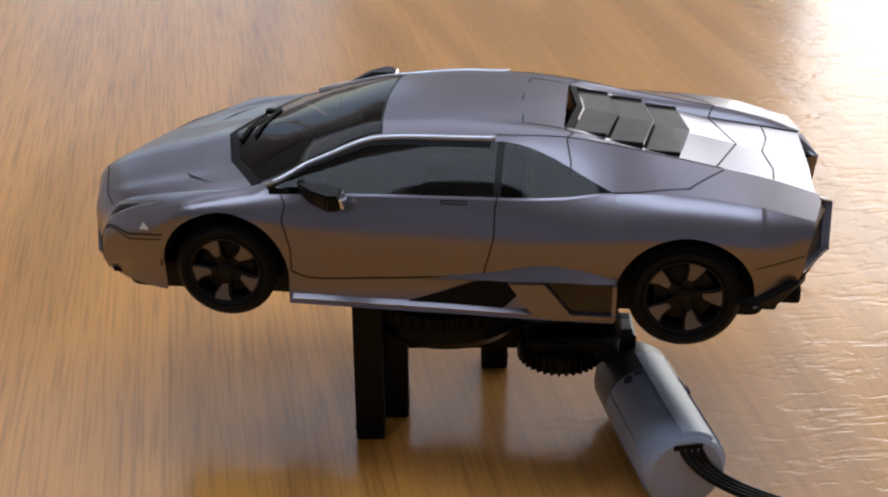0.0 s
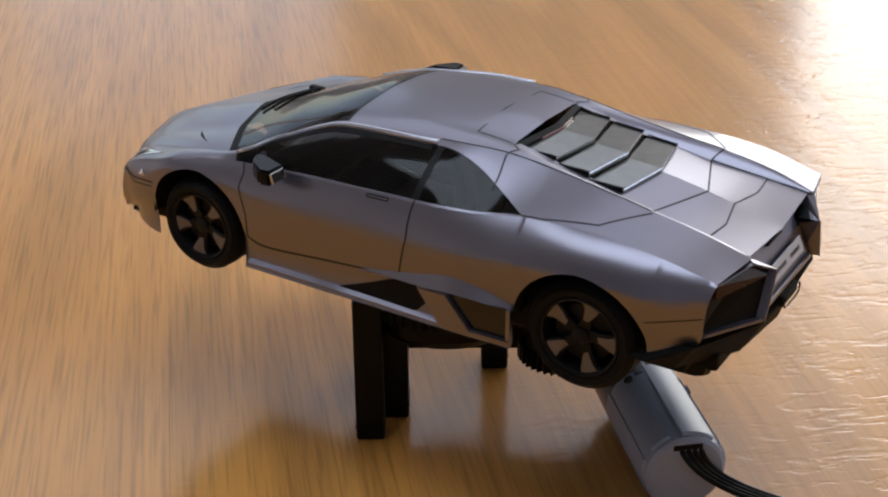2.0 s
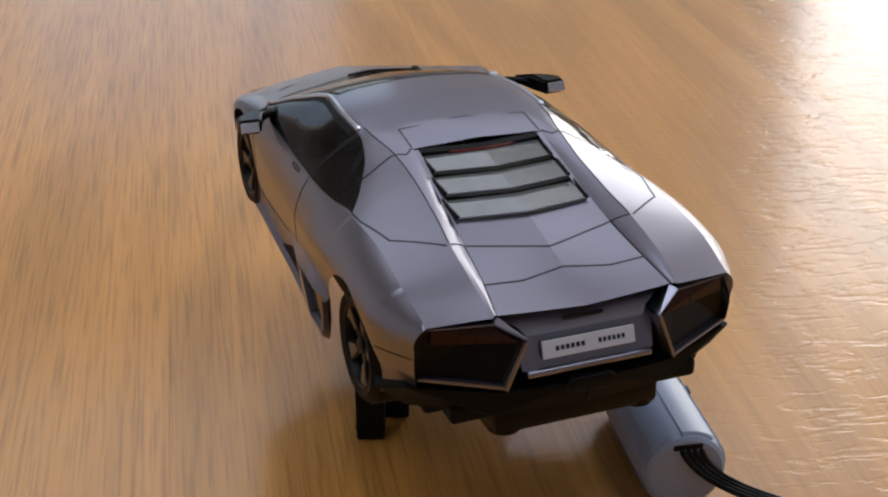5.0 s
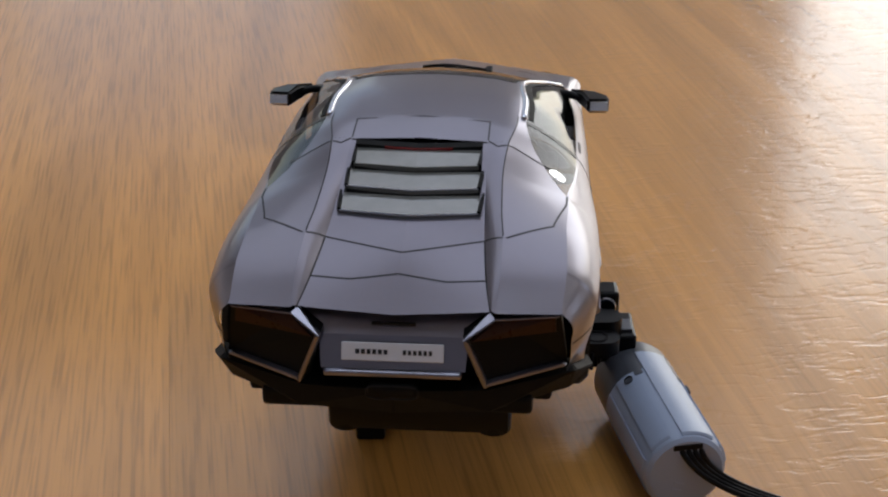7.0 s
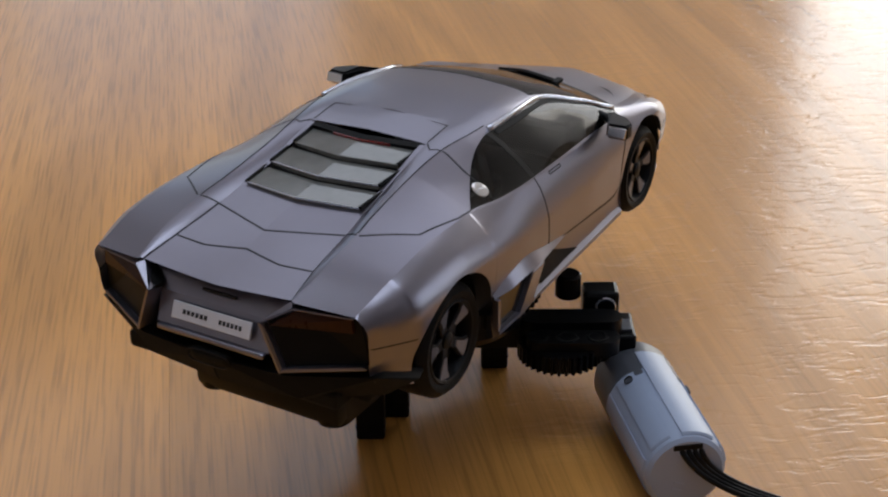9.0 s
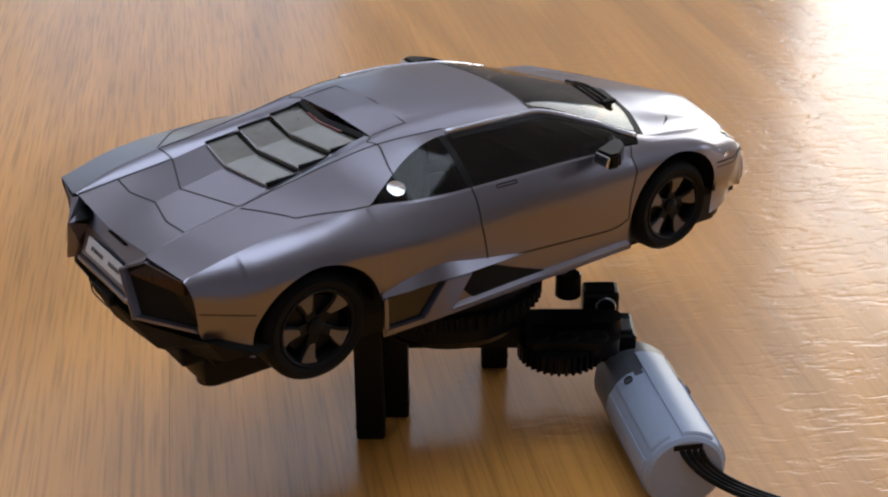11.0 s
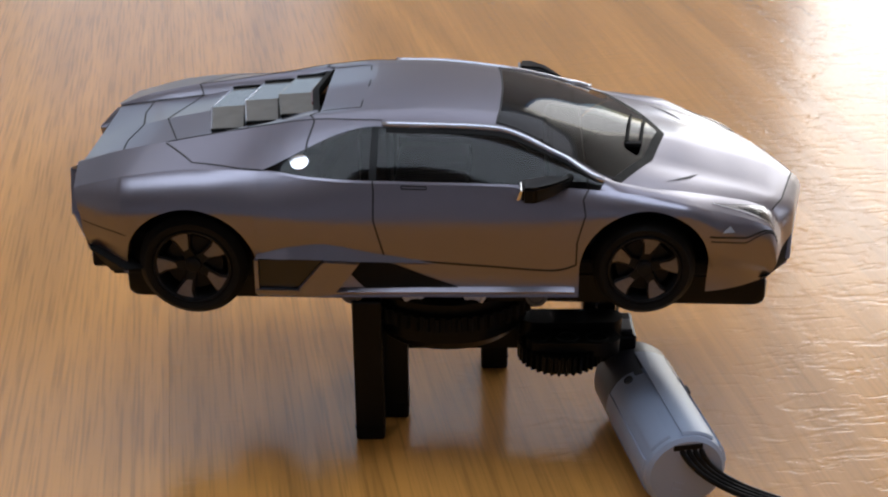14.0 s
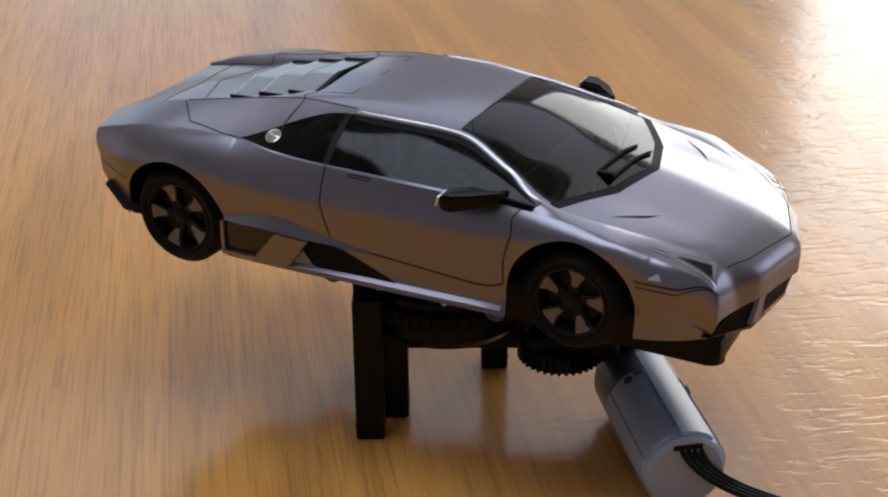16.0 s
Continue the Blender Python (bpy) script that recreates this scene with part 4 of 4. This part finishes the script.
def stand():
    s = empty("stand", "black plastic construction-set stand with feet", "stand")
    bm = bmesh.new()
    turned(bm, [(0, 36.2), (20, 36.2), (22.5, 35.6), (22.5, 31), (20, 28), (0, 28)], 40)
    part("turntable_base", bm, BLACK, s, smooth=30)
    for x0, x1, y0, y1, z0 in ((-25, -17.2, -21, -13, 0), (-18.6, -10.8, -10, -2, 0), (10, 17.8, 16.5, 24.5, 0), (-25, -17.2, 16.5, 24.5, 0)):
        bm = bmesh.new()
        box(bm, x0, x1, y0, y1, z0, 43 if x0 == -25 else 31, 0.7)
        leg = part("leg", bm, BLACK, s)
        bm = bmesh.new()
        box(bm, x0 - 0.15, x1 + 0.15, y0 - 0.15, y1 + 0.15, 4.1, 4.6, 0.1)
        part("leg_joint", bm, MATT, leg)
    bm = bmesh.new()
    box(bm, -24.8, -17.4, -20.8, 24, 16, 23.8, 0.7)
    part("cross_bar", bm, BLACK, s)
    bm = bmesh.new()
    box(bm, -20, 40, -6, 2, 20, 27, 0.7)
    part("arm", bm, BLACK, s)
    bm = bmesh.new()
    beam(bm, 19.5, 47.5, -8.2, 24.6, 31.6)
    part("gear_arm", bm, BLACK, s, smooth=40)
    bm = bmesh.new()
    beam(bm, 21.0, 46.0, -16.2, 25.4, 29.6, 7.4)
    part("gear_arm", bm, BLACK, s, smooth=40)
    for x in (24, 32, 40):
        bm = bmesh.new()
        turned(bm, [(0, -0.1), (2.2, -0.1), (2.3, 0.25), (2.9, 0.25), (3.0, 0.0)], 20, Matrix.Translation(mm(x, -16.2, 29.6)))
        part("stud_hole", bm, MATT, s, smooth=30)
    bm = bmesh.new()
    box(bm, 39, 51.5, -10.5, 3.5, 18, 26.4, 0.8)
    br = part("bracket", bm, BLACK, s)
    # reflected sheen on the black bracket's top, put in as a grey plate
    bm = bmesh.new()
    box(bm, 40.5, 50.5, -8, -2, 26.3, 27.2, 0.2)
    part("bracket_sheen", bm, GREY_D, br, "dark grey plate for the sheen on the bracket top")
    bm = bmesh.new()
    box(bm, 37.5, 47.5, -1.5, 6.5, 26, 34.8, 1.2)
    block = part("pin_block", bm, BLACK, s)
    bm = bmesh.new()
    turned(bm, [(2.1, -0.4), (2.2, 0.1), (2.7, 0.3), (3.0, 0.0)], 24, Matrix.Translation(mm(43.6, -1.55, 30.6)) @ pose(0, 0, 0, 90, 0, 0))
    part("pin_rim", bm, SILVER, block, "bright pin rim")
    bm = bmesh.new()
    turned(bm, [(0, 7.2), (3, 7.2), (3.6, 6.6), (3.6, 0.4), (3, 0), (0, 0)], 24, Matrix.Translation(mm(33.5, 2.5, 32)))
    part("bush", bm, BLACK, s, "dark bush on the axle", 30)
    bm = bmesh.new()
    prism(bm, gear_outline(36, 11.6, 1.1), 5.0, Matrix.Translation(mm(30.5, -12.5, 22.0)))
    part("drive_gear", bm, BLACK, s, "black toothed drive gear")
    return s


stand()


def motor():
    m = empty("electric_motor", "light grey plastic motor with dark grey front, lying on the table", "motor")
    d = Vector((59.2 - 51.3, -53 + 8.5, 0)).normalized()
    turn = math.degrees(math.atan2(d.y, d.x))
    m.matrix_basis = Matrix.Translation(mm(51.3, -8.5, 11.8)) @ pose(0, 0, 0, 0, 0, turn) @ pose(0, 0, 0, -16, 0, 0)
    lie = pose(0, 0, 0, 0, 90, 0)
    bm = bmesh.new()
    turned(bm, [(0, 11), (10.7, 11), (10.7, 43), (10.3, 45.0), (9.3, 45.8), (0, 45.8)], 56, lie)
    body = part("body", bm, GREY_L, m, smooth=30)
    bm = bmesh.new()
    turned(bm, [(0, -4.5), (8.4, -4.5), (9.9, -3.4), (10.75, -1), (10.85, 12), (0, 12)], 56, lie)
    part("front_cap", bm, GREY_D, m, "dark grey front cap", 30)
    # raised fingers of the shell reach over the dark cap, with dark tabs between them
    def finger(name, mid, half, x0, x1, r, mat, parent, label=""):
        bm = bmesh.new()
        a0, a1 = 180 + mid - half, 180 + mid + half
        turned(bm, [(r - 1.6, x0), (r - 0.2, x0), (r, x0 + 0.25), (r, x1 - 0.5), (r - 0.5, x1), (r - 1.6, x1)], 14, lie, a0, a1)
        for x in (bm.verts[:6], bm.verts[-6:]):
            bm.faces.new(x)
        bmesh.ops.recalc_face_normals(bm, faces=bm.faces)
        return part(name, bm, mat, parent, label, 30)

    finger("rib", 0, 23, 4.0, 44.4, 11.15, GREY_L, body)
    for q in (-1, 1):
        rib = finger("rib", 54 * q, 15, 12.5, 44.0, 11.1, GREY_L, body)
        bm = bmesh.new()
        turned(bm, [(1.3, 0.25), (1.3, -0.2), (0.9, -0.25), (0, -0.25)], 16, pose(0, 0, 0, 50 * q, 0, 0) @ Matrix.Translation(mm(15.4, 0, 11.4)))
        part("screw_recess", bm, GREY_D, rib, "dark screw recess")
        finger("rib", 100 * q, 14, 12.0, 44.0, 11.0, GREY_L, body)
        finger("rib", 148 * q, 16, 12.0, 44.0, 11.0, GREY_L, body)
        finger("tab", 36 * q, 9, 3.0, 14.5, 11.0, GREY_D, m, "dark grey tab")
    bm = bmesh.new()
    box(bm, 43, 46.0, -3.9, 3.9, 6.8, 8.6, 0.4, pose(0, 0, 0, 16, 0, 0))
    part("cable_slot", bm, MATT, m)
    for z in (-3.5, -5.5):
        bm = bmesh.new()
        box(bm, 45.6, 45.95, -2.2, 0.6, z, z + 0.5, 0.1)
        part("moulded_mark", bm, GREY_L, body)
    return m


motor()


def cable():
    c = empty("ribbon_cable", "black four-wire ribbon cable from the motor", "cable")
    for i in range(4):
        o = (i - 1.5) * 1.5
        pts = []
        for k in range(25):
            t = k / 24
            a = (1 - t) ** 3
            b = 3 * t * (1 - t) ** 2
            e = 3 * t * t * (1 - t)
            g = t ** 3
            x = a * 59.6 + b * 61.5 + e * 64.0 + g * 110
            y = a * -52.0 + b * -57 + e * -49 + g * -63
            z = a * 19.2 + b * 17 + e * 2.5 + g * 0.9
            pts.append((x + o * 1.15 * (1 - 0.75 * t), y + o * 0.75 * t + o * 0.15, max(z, 0.8)))
        bm = bmesh.new()
        tube(bm, pts, 0.78, 8)
        part("wire", bm, BLACK, c, smooth=60)
    return c


cable()


# ---- the turn: a steady 12.57 degrees a second ----
WOBBLE = (-0.15, 0, 0.3, 0.5, 0, -0.2, -0.4, -0.1, -0.2, -0.5, -0.5, -0.35, -0.1, -0.1, -0.05, 0.1, 0.6)


def motions():
    rows_car, rows_platform = [], []
    for k in range(17):
        a = 173.6 - 12.573 * k + WOBBLE[k]
        turn = pose(0, 0, 0, 0, 0, a)
        rows_car.append((k, turn @ Matrix.Translation(mm(0, 3.93, 60))))
        rows_platform.append((k, turn))
    walk(CAR, rows_car)
    walk(PLATFORM, rows_platform)


motions()
